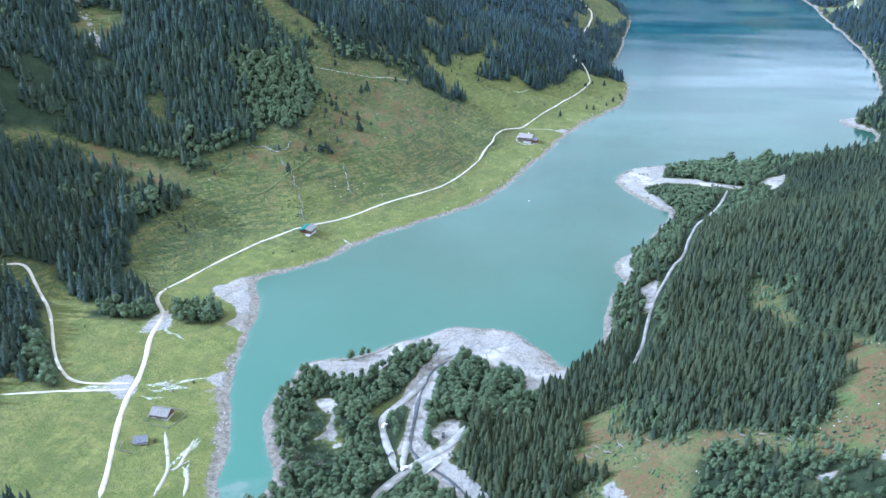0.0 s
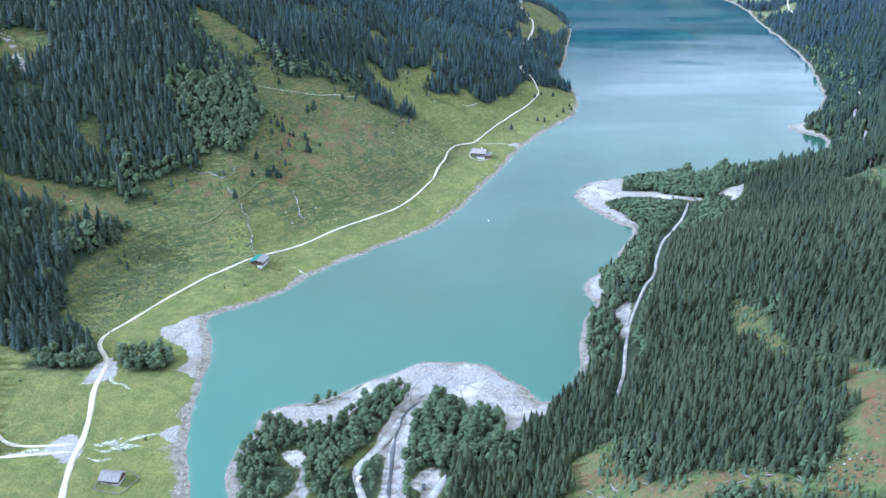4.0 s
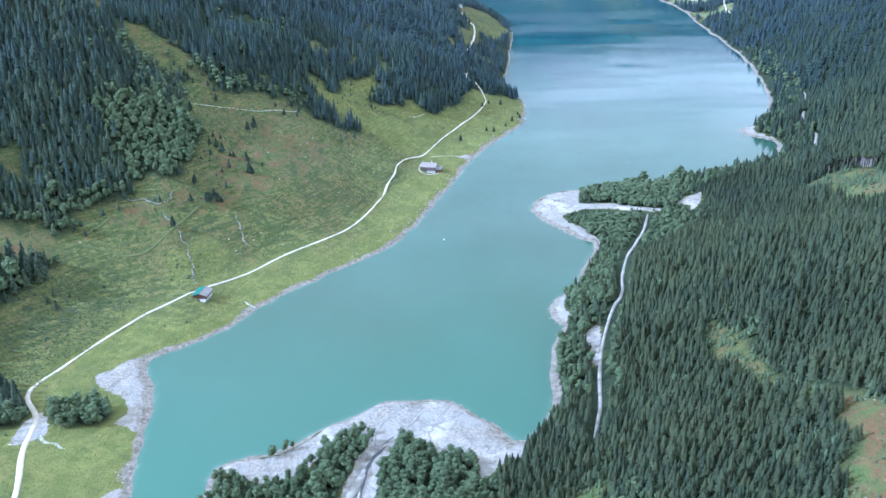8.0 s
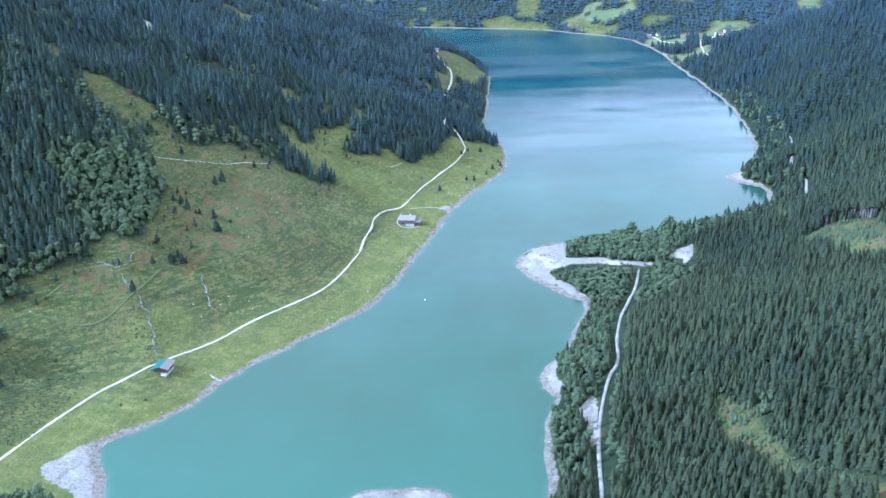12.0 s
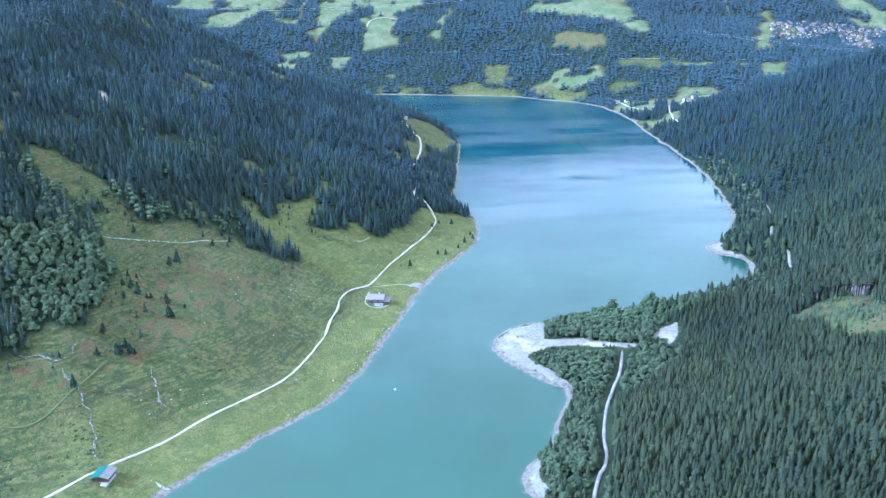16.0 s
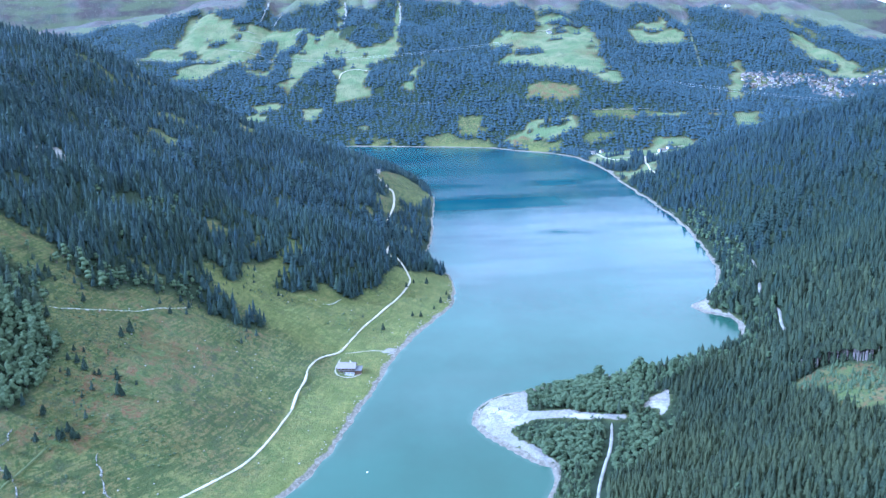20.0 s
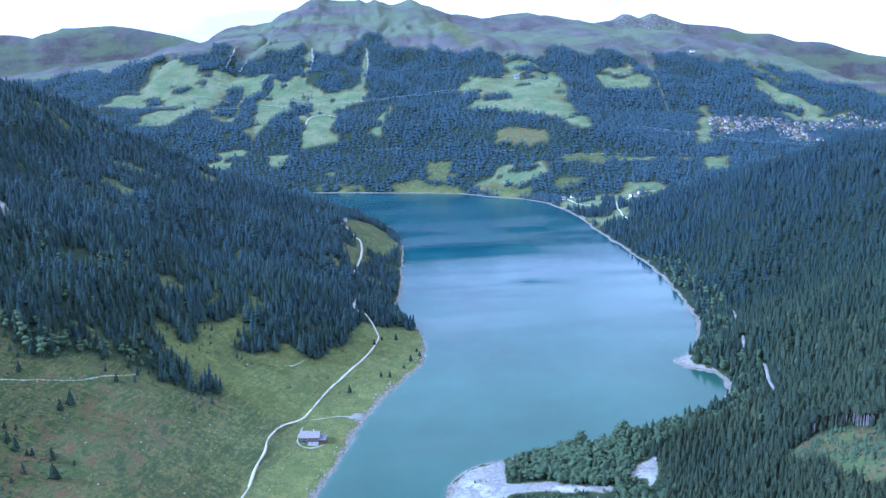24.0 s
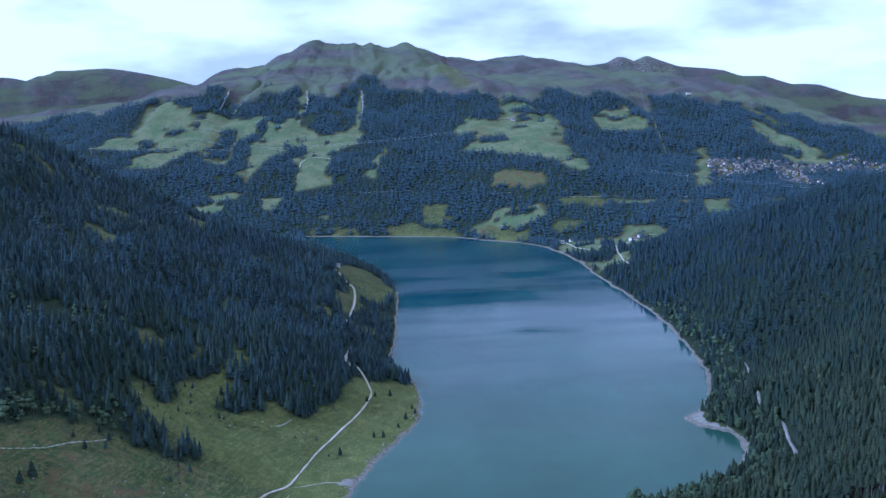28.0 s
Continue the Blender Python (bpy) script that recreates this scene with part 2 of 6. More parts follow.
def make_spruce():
    """Needles: fresh green in the young plantations, dark green in the old stands, bluer and paler on the high and far
    slopes as painted haze.
    """
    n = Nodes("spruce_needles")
    tint, stand_haze = n.attribute("tint").outputs["Fac"], n.attribute("stand_haze").outputs["Fac"]
    dark = n.ramp(stand_haze, (0.0, (0.011, 0.019, 0.010)), (0.5, (0.008, 0.017, 0.014)), (1.0, (0.014, 0.027, 0.038)))
    light = n.ramp(stand_haze, (0.0, (0.051, 0.064, 0.027)), (0.5, (0.031, 0.050, 0.033)), (1.0, (0.036, 0.060, 0.074)))
    tip = n.ramp(stand_haze, (0.0, (0.086, 0.099, 0.038)), (0.5, (0.050, 0.074, 0.046)), (1.0, (0.050, 0.076, 0.078)))
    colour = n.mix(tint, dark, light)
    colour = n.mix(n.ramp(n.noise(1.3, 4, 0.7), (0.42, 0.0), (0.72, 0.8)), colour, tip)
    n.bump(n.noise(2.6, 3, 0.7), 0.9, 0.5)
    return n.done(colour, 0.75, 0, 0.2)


def make_bark():
    n = Nodes("bark")
    return n.done(n.mix(n.noise(2.0, 4, stretch=(1, 1, 0.2)), (0.07, 0.055, 0.045), (0.16, 0.14, 0.12)), 0.9)


def make_road():
    n = Nodes("gravel_road")
    c = n.mix(n.ramp(n.noise(0.9, 6, 0.7), (0.3, 0.0), (0.7, 1.0)), (0.36, 0.325, 0.245), (0.50, 0.46, 0.36))
    c = n.mix(n.ramp(n.noise(0.12, 5), (0.45, 0.0), (0.68, 0.7)), c, (0.28, 0.26, 0.195))
    n.bump(n.noise(3.0, 4, 0.7), 0.4, 0.1)
    return n.done(c, 0.95, 0, 0.15)


def make_lane():
    n = Nodes("grey_gravel_lane")
    c = n.mix(n.ramp(n.noise(0.9, 6, 0.7), (0.3, 0.0), (0.7, 1.0)), (0.215, 0.205, 0.18), (0.34, 0.325, 0.29))
    c = n.mix(n.ramp(n.noise(0.1, 6, 0.65), (0.45, 0.0), (0.65, 0.8)), c, (0.15, 0.15, 0.115))
    n.bump(n.noise(3.0, 4, 0.7), 0.4, 0.1)
    return n.done(c, 0.95, 0, 0.15)


def make_rill():
    n = Nodes("stony_rill")
    c = n.mix(n.ramp(n.noise(0.55, 6, 0.75), (0.44, 0.0), (0.56, 1.0)), (0.125, 0.15, 0.045), (0.38, 0.365, 0.325))
    return n.done(c, 0.9, 0, 0.15)


def make_track():
    n = Nodes("grassy_track")
    return n.done(n.mix(n.noise(0.4, 5, 0.7), (0.07, 0.095, 0.034), (0.135, 0.14, 0.065)), 0.95, 0, 0.1)


def make_worn():
    n = Nodes("worn_track")
    c = n.mix(n.ramp(n.noise(0.28, 6, 0.7), (0.30, 0.0), (0.48, 1.0)), (0.12, 0.13, 0.045), (0.33, 0.305, 0.235))
    return n.done(c, 0.95, 0, 0.1)


def make_stony():
    n = Nodes("stony_gully")
    return n.done(n.mix(n.ramp(n.noise(0.9, 6, 0.75), (0.45, 0.0), (0.57, 1.0)), (0.042, 0.045, 0.026), (0.29, 0.28, 0.255)), 0.95, 0, 0.1)


MAT_TRACK, MAT_STONY, MAT_WORN = make_track(), make_stony(), make_worn()
MAT_LANE, MAT_RILL = make_lane(), make_rill()
MAT_GROUND, MAT_WATER, MAT_ROAD, MAT_BARK = make_ground(), make_water(), make_road(), make_bark()
def make_stem():
    n = Nodes("pale_stems")
    return n.done(n.mix(n.noise(0.8, 4, stretch=(1, 1, 0.2)), (0.17, 0.14, 0.13), (0.34, 0.29, 0.27)), 0.9)


MAT_STEM = make_stem()
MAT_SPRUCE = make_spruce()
MAT_BROAD = make_leaf("broad_leaves", (0.044, 0.068, 0.034), (0.090, 0.122, 0.056), (0.124, 0.155, 0.070))


# ---- plan: clearings, fields, beaches, roads (metres) ----
MEADOW_W = [(120, 1021), (121, 1177), (90, 1167), (62, 1121), (50, 1120), (33, 1056), (40, 1063), (20, 1038), (10, 1014), (-9, 1011), (-27, 1016), (-39, 1018), (-41, 997), (-53, 985), (-69, 982), (-74, 1008), (-65, 1058), (-56, 1071), (-60, 1093), (-70, 1110), (-78, 1094), (-78, 1049), (-84, 1038), (-106, 1006), (-114, 975), (-127, 962), (-138, 982), (-146, 974), (-149, 949), (-138, 927), (-124, 923), (-101, 920), (-71, 907), (-71, 895), (-92, 886), (-115, 891), (-130, 890), (-144, 895), (-161, 889), (-179, 878), (-199, 858), (-222, 851), (-238, 858), (-260, 854), (-277, 849), (-294, 844), (-295, 833), (-277, 833), (-252, 824), (-239, 804), (-238, 778), (-225, 762), (-220, 746), (-207, 730), (-199, 706), (-234, 673), (-246, 658), (-273, 634), (-285, 602), (-323, 593), (-356, 586), (-394, 572), (-425, 541), (-417, 527), (-395, 551), (-377, 551), (-353, 550), (-315, 544), (-293, 572), (-274, 572), (-273, 555), (-284, 541), (-290, 520), (-292, 493), (-273, 447), (-231, 413), (-229, 400), (-190, 440), (-150, 470), (-110, 510), (0, 640), (70, 900), (150, 1060)]
MEADOW_S = [(-228, 397), (-270, 400), (-305, 421), (-330, 443), (-352, 436), (-364, 435), (-343, 400), (-324, 403), (-292, 376), (-261, 337), (-243, 313), (-263, 315), (-277, 324), (-284, 311), (-213, 212), (-100, 190), (-100, 240), (-130, 400), (-150, 460), (-190, 470)]
CLUMP_A = [(-215, 408), (-217, 419), (-203, 422), (-185, 422), (-177, 411), (-183, 403), (-201, 399)]
# Meadow patch in shade, darkened by the scrub planted on it.
SHADE_SCRUB = [(-289, 488), (-274, 529), (-266, 561), (-247, 600), (-217, 559), (-212, 534), (-222, 499), (-240, 455), (-241, 430), (-229, 414), (-269, 443)]
CLUMP_B = [(-277, 401), (-271, 408), (-251, 409), (-232, 408), (-228, 398), (-252, 396), (-272, 395)]
CLUMP_C = [(-356, 558), (-348, 571), (-325, 570), (-321, 558), (-340, 553), (-351, 551)]
CLUMP_D = [(-386, 560), (-383, 570), (-373, 571), (-368, 565), (-374, 556), (-381, 553)]
CLUMP_E = [(-250, 828), (-246, 839), (-240, 838), (-239, 831), (-246, 823)]
ISLE_LOOP = [(-26, 287), (-21, 283), (-21, 299), (-22, 317), (-25, 330), (-29, 326), (-30, 313), (-29, 300)]
ISLE_BRIDGE = [(-17, 269), (-11, 268), (-10, 279), (-13, 285), (-18, 283)]
GRASS_LOOP = [(-51, 317), (-45, 324), (-36, 329), (-34, 334), (-35, 323), (-39, 313), (-42, 310)]
GRASS_DELTA = [(-77, 360), (-64, 366), (-57, 363), (-60, 354), (-74, 351)]
WOOD_DELTA = [(-39, 357), (-44, 376), (-33, 390), (-23, 395), (-19, 384), (-26, 371), (-26, 356)]
GRASS_BANK = [(-69, 286), (-65, 292), (-58, 285), (-57, 280), (-65, 279)]
ROCK_STREAK = [(-480, 766), (-472, 769), (-452, 746), (-437, 729), (-428, 721), (-413, 701), (-408, 693), (-424, 703), (-449, 733), (-467, 751)]
GAP_WEST = [(-356, 671), (-346, 679), (-329, 655), (-318, 641), (-329, 638), (-344, 654)]
MEADOW_HIGH = [(-246, 1764), (-225, 1790), (-180, 1730), (-178, 1642), (-212, 1687)]
MEADOW_CAPE = [(31, 1683), (53, 1780), (85, 1821), (120, 1800), (128, 1682), (90, 1574), (68, 1575), (59, 1518), (44, 1426), (32, 1438), (32, 1490), (55, 1608), (42, 1668)]
GAP_HILL = [(74, 318), (87, 328), (100, 337), (103, 326), (95, 311), (99, 301), (120, 279), (141, 276), (161, 272), (175, 271), (186, 268), (188, 286), (196, 292), (196, 308), (201, 315), (207, 326), (208, 355), (207, 367), (215, 360), (218, 340), (227, 320), (236, 291), (221, 231), (207, 233), (199, 236), (184, 245), (173, 251), (159, 254), (147, 253), (137, 250), (134, 238), (129, 230), (131, 219), (82, 238), (80, 258), (86, 266), (76, 273), (66, 277), (69, 286), (75, 296)]
GAP_GLADE = [(181, 449), (189, 455), (197, 445), (204, 426), (206, 395), (212, 372), (215, 357), (204, 363), (196, 381), (187, 401), (181, 426)]
GAP_UPPER = [(337, 710), (352, 719), (370, 712), (383, 704), (393, 692), (391, 671), (351, 606), (331, 624), (341, 656), (332, 687)]
DELTA = [(-108, 362), (-96, 372), (-81, 373), (-64, 381), (-51, 391), (-43, 409), (-29, 422), (-14, 426), (8, 436), (24, 437), (41, 424), (57, 407), (66, 391), (68, 373), (61, 371), (53, 368), (43, 356), (36, 370), (23, 374), (15, 379), (3, 388), (-3, 385), (-10, 376), (-18, 371), (-24, 378), (-46, 386), (-47, 376), (-61, 354), (-73, 348), (-86, 353)]
SPIT_BAR = [(151, 814), (116, 791), (97, 759), (117, 714), (138, 687), (151, 671), (154, 677), (144, 695), (127, 715), (128, 739), (153, 752), (187, 749), (205, 744), (218, 740), (223, 749), (197, 760), (148, 770), (151, 790)]
LAYBY = [(135, 517), (128, 512), (119, 504), (115, 491), (121, 483), (118, 471), (118, 460), (122, 458), (125, 478), (132, 501)]
YARD = [(236, 760), (251, 774), (272, 789), (262, 761), (244, 737), (250, 757), (246, 759)]
CAPE_BAR = [(374, 1027), (390, 1040), (402, 1044), (393, 1005), (400, 988), (409, 962), (402, 934), (389, 917), (398, 954), (388, 977), (380, 997)]
ROCK_TIP = [(28, 907), (48, 911), (52, 924), (36, 922)]
LUSH = [[(-155, 950), (-124, 915), (-70, 893), (-35, 893), (-12, 905), (0, 860), (25, 850), (50, 915), (80, 985), (118, 1060), (125, 1180), (60, 1180), (-80, 1120), (-160, 1000)], [(-203, 578), (-195, 612), (-178, 640), (-158, 636), (-158, 575)]]
COVE_BEACH = [(111, 576), (99, 557), (102, 531), (107, 524), (113, 535), (107, 548), (113, 565)]
BEACH_W = [(-202, 458), (-194, 473), (-186, 485), (-174, 482), (-166, 455), (-156, 433), (-150, 412), (-166, 406), (-178, 422), (-187, 434), (-197, 446)]
BEACH_JUT = [(-156, 340), (-151, 349), (-141, 349), (-134, 332), (-134, 317), (-142, 320), (-146, 331)]
BEACH_MOUTH = [(-176, 404), (-169, 416), (-157, 422), (-150, 407), (-157, 396)]
BANK_YARD = [(-84, 326), (-75, 327), (-68, 317), (-64, 300), (-56, 284), (-51, 273), (-55, 276), (-64, 288), (-70, 282), (-73, 284), (-68, 297), (-71, 311), (-79, 318)]
SHOAL = [(-112, 228), (-106, 247), (-100, 254), (-88, 253), (-77, 246), (-71, 228)]
STREAM_BED = [(-22, 341), (-19, 348), (-13, 328), (-10, 306), (-4, 286), (-8, 275), (-15, 286), (-17, 313)]
SCREES = [[(172, 222), (178, 226), (184, 228), (181, 222), (174, 218)], [(197, 227), (201, 235), (207, 238), (204, 223)], [(87, 259), (92, 265), (100, 247), (93, 248)]]
WASHED = [[(-238, 307), (-225, 314), (-210, 323), (-203, 311), (-221, 306)], [(-195, 324), (-184, 327), (-175, 330), (-163, 328), (-162, 320), (-175, 317), (-183, 321)], [(-189, 311), (-182, 315), (-175, 315), (-174, 308), (-182, 309)], [(-213, 391), (-203, 386), (-190, 379), (-198, 375), (-206, 382)]]
DELTA_YARD = [(-2, 298), (1, 306), (6, 312), (12, 311), (13, 295), (13, 286), (8, 275), (3, 286), (7, 296), (3, 294)]
BROADLEAF_W = [(-303, 741), (-266, 775), (-227, 763), (-202, 709), (-238, 671), (-262, 691)]
FIELD_A = [(-791, 3190), (-744, 3298), (-682, 3313), (-674, 3561), (-676, 3654), (-593, 3645), (-491, 3522), (-468, 3421), (-367, 3491), (-280, 3429), (-237, 3449), (-197, 3388), (-157, 3387), (-110, 3497), (-79, 3526), (-96, 3358), (-34, 3248), (82, 3237), (124, 3316), (109, 3111), (22, 3055), (4, 2937), (20, 2806), (-89, 2818), (-88, 2946), (-143, 3097), (-190, 2980), (-253, 2891), (-278, 2979), (-253, 3104), (-294, 3145), (-326, 3022), (-377, 3080), (-457, 3141), (-511, 3037), (-579, 3026), (-638, 3021), (-610, 3099), (-518, 3180)]
FIELD_B = [(434, 3139), (496, 3227), (562, 3147), (629, 3293), (640, 3461), (580, 3487), (509, 3590), (566, 3598), (666, 3598), (699, 3332), (791, 3278), (777, 2989), (740, 2836), (765, 2631), (700, 2578), (675, 2669), (623, 2736), (553, 2813), (493, 2865), (403, 2923), (470, 2946), (433, 3066)]
FIELD_C = [(933, 3228), (986, 3299), (1078, 3387), (1114, 3397), (1109, 3318), (1146, 3212), (1131, 3144), (1039, 3143), (928, 3112)]
FIELD_CUT = [(467, 2671), (493, 2679), (570, 2648), (619, 2611), (613, 2553), (550, 2559), (466, 2625)]
FIELD_SKI = [(1012, 2530), (1105, 2719), (1221, 2951), (1255, 2953), (1162, 2729), (1082, 2547)]
FIELD_D = [(1577, 3335), (1624, 3338), (1630, 3117), (1656, 2977), (1678, 2877), (1612, 2832), (1491, 2856), (1481, 2931), (1517, 3082), (1519, 3193)]
GREEN_RIB = [(411, 4162), (521, 4227), (563, 3650), (590, 3546), (488, 3605), (467, 3791), (457, 4128)]
FIELD_E = [(988, 2397), (1058, 2378), (1048, 2324), (954, 2282)]
FIELD_F = [(-37, 2570), (33, 2572), (93, 2547), (92, 2517), (-29, 2544)]
FIELD_G = [(253, 2595), (303, 2616), (327, 2550), (346, 2523), (304, 2497), (252, 2511)]
FIELD_H = [(390, 2410), (450, 2376), (501, 2337), (497, 2286), (423, 2309)]
FIELD_I = [(553, 2370), (609, 2357), (652, 2302), (594, 2300)]
FIELD_J = [(524, 2116), (579, 2223), (650, 2201), (699, 2191), (719, 2230), (814, 2221), (790, 2159), (684, 2002), (614, 1874), (563, 1815), (527, 1817), (559, 2003)]
FIELD_K = [(-364, 2834), (-299, 2844), (-231, 2823), (-259, 2774), (-341, 2783)]
FIELD_L = [(123, 2839), (147, 2981), (188, 3060), (170, 2915), (158, 2801)]
FIELD_M = [(-194, 2769), (-138, 2794), (-144, 2748), (-191, 2727)]
FIELD_N = [(611, 2451), (721, 2433), (788, 2402), (707, 2386), (624, 2413)]
VILLAGE = [(1184, 2791), (1142, 2667), (1216, 2681), (1386, 2767), (1329, 2590), (1400, 2517), (1446, 2706), (1573, 2733), (1722, 2709), (1762, 2770), (1714, 2840), (1716, 2892), (1672, 2900), (1626, 2838), (1473, 2825), (1414, 2857), (1278, 2853)]
FIELD_O = [(264, 2617), (332, 2593), (317, 2533), (353, 2496), (310, 2480), (256, 2546)]
FIELD_P = [(154, 2517), (185, 2531), (272, 2482), (314, 2455), (341, 2414), (181, 2472)]
FIELD_Q = [(-91, 3708), (-69, 3719), (-76, 3501), (-108, 3390), (-147, 3275), (-118, 3465)]
FIELD_R = [(106, 3345), (136, 3726), (152, 3675), (137, 3363), (120, 3179), (102, 3204)]
FIELD_S = [(1698, 3711), (1641, 3490), (1673, 3367), (1663, 3199), (1713, 3400), (1709, 3533), (1704, 3673)]
FAR_CLUMP_A = [(-375, 3307), (-321, 3344), (-309, 3179), (-329, 3081), (-381, 3121), (-381, 3211)]
FAR_CLUMP_B = [(-297, 3192), (-250, 3303), (-250, 3363), (-218, 3420), (-219, 3313), (-254, 3176), (-247, 2962), (-308, 2986), (-314, 3107)]
FAR_CLUMP_C = [(-148, 3144), (-55, 3126), (-64, 3028), (-134, 3041)]
FAR_CLUMP_D = [(439, 3082), (489, 3060), (488, 2961), (426, 2992)]
FAR_CLUMP_E = [(500, 3015), (582, 3003), (575, 2900), (495, 2948)]
FAR_CLUMP_F = [(554, 2033), (597, 2031), (631, 2017), (591, 1909), (554, 1929), (546, 1964)]
FAR_CLUMP_G = [(638, 2120), (665, 2137), (638, 2047), (621, 2056)]
GAP_RIDGE_A = [(-484, 1713), (-460, 1706), (-410, 1665), (-366, 1622), (-312, 1622), (-330, 1604), (-390, 1625), (-455, 1685)]
ROCK_FACE = [(-352, 1107), (-340, 1094), (-325, 1102), (-308, 1078), (-300, 1086), (-322, 1122), (-338, 1108)]
GAP_HIGH = [(-356, 894), (-343, 882), (-338, 904), (-351, 913)]
GAP_RIDGE_B = [(-313, 1448), (-280, 1440), (-241, 1382), (-244, 1343), (-280, 1372)]
GAP_RIDGE_C = [(-331, 1342), (-333, 1393), (-314, 1330), (-319, 1314)]
GRAVEL_CROSS = [(-212, 322), (-208, 333), (-198, 332), (-190, 313), (-192, 301), (-200, 306)]
GRAVEL_NORTH = [(-228, 400), (-227, 413), (-217, 407), (-212, 393), (-216, 386), (-225, 380), (-228, 385)]
BROADLEAF_SW = [(-270, 320), (-288, 350), (-287, 362), (-275, 353), (-263, 341), (-239, 310), (-246, 308), (-259, 315)]
TREELINE = [(-1224, 3702), (-1048, 3790), (-811, 3689), (-642, 3681), (-534, 3682), (-386, 3688), (-232, 3665), (-80, 3618), (49, 3610), (142, 3768), (276, 3712), (407, 3670), (476, 3508), (597, 3458), (662, 3353), (789, 3445), (924, 3543), (1026, 3505), (1129, 3411), (1372, 3697), (1451, 3538), (1621, 3549), (1789, 3416), (1809, 3135), (1942, 3073)]
RILLS = [[(-238, 309), (-224, 312), (-206, 315)], [(-193, 322), (-183, 325), (-176, 329)], [(-189, 318), (-179, 318), (-170, 323), (-162, 324)], [(-189, 310), (-181, 310), (-173, 310)], [(-181, 318), (-174, 326), (-164, 333), (-156, 339)], [(-221, 387), (-224, 383), (-228, 385)], [(-214, 392), (-204, 384), (-192, 378)], [(-141, 249), (-139, 256), (-136, 265), (-135, 279)], [(-138, 247), (-135, 254), (-131, 257)], [(-132, 255), (-126, 243)], [(-139, 257), (-137, 262), (-134, 268), (-133, 277)]]
STONE_TIP = [(-134, 561), (-128, 558), (-121, 555)]
FAR_LANES = [[(102, 2743), (184, 2731), (241, 2721)], [(452, 2591), (510, 2559)], [(616, 2473), (693, 2443), (779, 2423)], [(942, 2441), (998, 2441), (1065, 2438)], [(-498, 3299), (-395, 3235), (-237, 3144), (-134, 3111)], [(-479, 3436), (-394, 3416)], [(-460, 3366), (-363, 3316)], [(-138, 3205), (-24, 3191)], [(599, 2077), (626, 2060), (642, 2042)]]
FAR_SCREES = [[(-394, 3531), (-381, 3644), (-372, 3731)], [(-343, 3506), (-329, 3534), (-320, 3601)], [(-77, 3468), (-69, 3583), (-77, 3735)], [(125, 3307), (139, 3537), (139, 3682)], [(-255, 3380), (-226, 3429)]]
LONE_SPRUCES = [(-199, 688), (-198, 667), (-185, 674), (-178, 678), (-206, 638), (-160, 724), (-151, 738), (-235, 832), (-234, 808), (-211, 822), (-224, 778), (-172, 807), (-191, 753), (-197, 750), (-198, 739), (-192, 740), (-186, 736), (-194, 726), (-179, 735), (-176, 736), (-164, 738), (-159, 725), (-224, 854), (-196, 856), (-193, 866), (-167, 880), (-151, 854), (-75, 1013), (-65, 1055), (73, 1012), (89, 1037), (64, 1010), (98, 1057), (-176, 796), (-171, 809), (-184, 676), (-175, 679), (-157, 724), (-199, 686), (-237, 766), (-246, 815), (-242, 825), (73, 1012), (60, 1074), (32, 971), (564, 1850), (587, 1865), (533, 1806), (107, 1089), (109, 1076), (85, 1104), (69, 1091), (-245, 840), (-240, 834), (-166, 742), (-187, 676), (-182, 681)]
BUSHES = [(-195, 706), (-175, 650), (-228, 546), (-215, 549), (-239, 564), (-189, 561), (-200, 536), (-180, 520), (-165, 524), (-211, 504), (-151, 741), (-41, 946), (-23, 952), (-67, 966), (-159, 836), (-171, 319), (-163, 330), (-158, 270), (-160, 266), (-232, 391), (-267, 381), (-193, 580), (-69, 685), (-40, 718), (30, 963), (22, 966), (128, 773), (132, 771), (124, 772), (-201, 690), (-177, 682)]
ROAD_WEST = [(-163, 220), (-171, 243), (-185, 276), (-196, 309), (-197, 322), (-204, 347), (-217, 378), (-219, 398), (-224, 413), (-239, 429), (-240, 445), (-232, 466), (-220, 498), (-202, 534), (-190, 543), (-178, 553), (-167, 568), (-160, 584), (-148, 600), (-136, 611), (-126, 626), (-117, 637), (-102, 652), (-87, 668), (-74, 683), (-65, 697), (-56, 728), (-50, 758), (-44, 781), (-43, 796), (-41, 814), (-36, 832), (-37, 852), (-32, 871), (-23, 892), (-10, 905)]
ROAD_WEST_NORTH = [(-10, 905), (-4, 923), (3, 943), (12, 972), (29, 1005), (50, 1047), (61, 1074), (67, 1098), (57, 1147), (50, 1165)]
ROAD_WEST_WOOD = [(45, 1147), (39, 1166), (42, 1245), (48, 1280)]
ROAD_CAPE = [(43, 1396), (50, 1449), (56, 1511), (59, 1606), (46, 1647), (33, 1670), (23, 1688)]
TRACK_SW = [(-356, 422), (-345, 435), (-325, 416), (-303, 397), (-267, 343), (-244, 320), (-228, 316), (-201, 322)]
PATH_HUT = [(-274, 600), (-251, 600), (-225, 600), (-206, 634), (-189, 671)]
PATH_LOW = [(-269, 608), (-259, 623), (-250, 640)]
TRACK_S = [(-273, 296), (-241, 305), (-199, 315)]
TRACK_BARN = [(-157, 280), (-147, 263), (-139, 248), (-138, 238), (-137, 227)]
TRACK_SHORE = [(-139, 248), (-135, 251), (-136, 263), (-137, 276)]
TRACK_FORK = [(-134, 252), (-129, 249), (-125, 241), (-122, 230)]
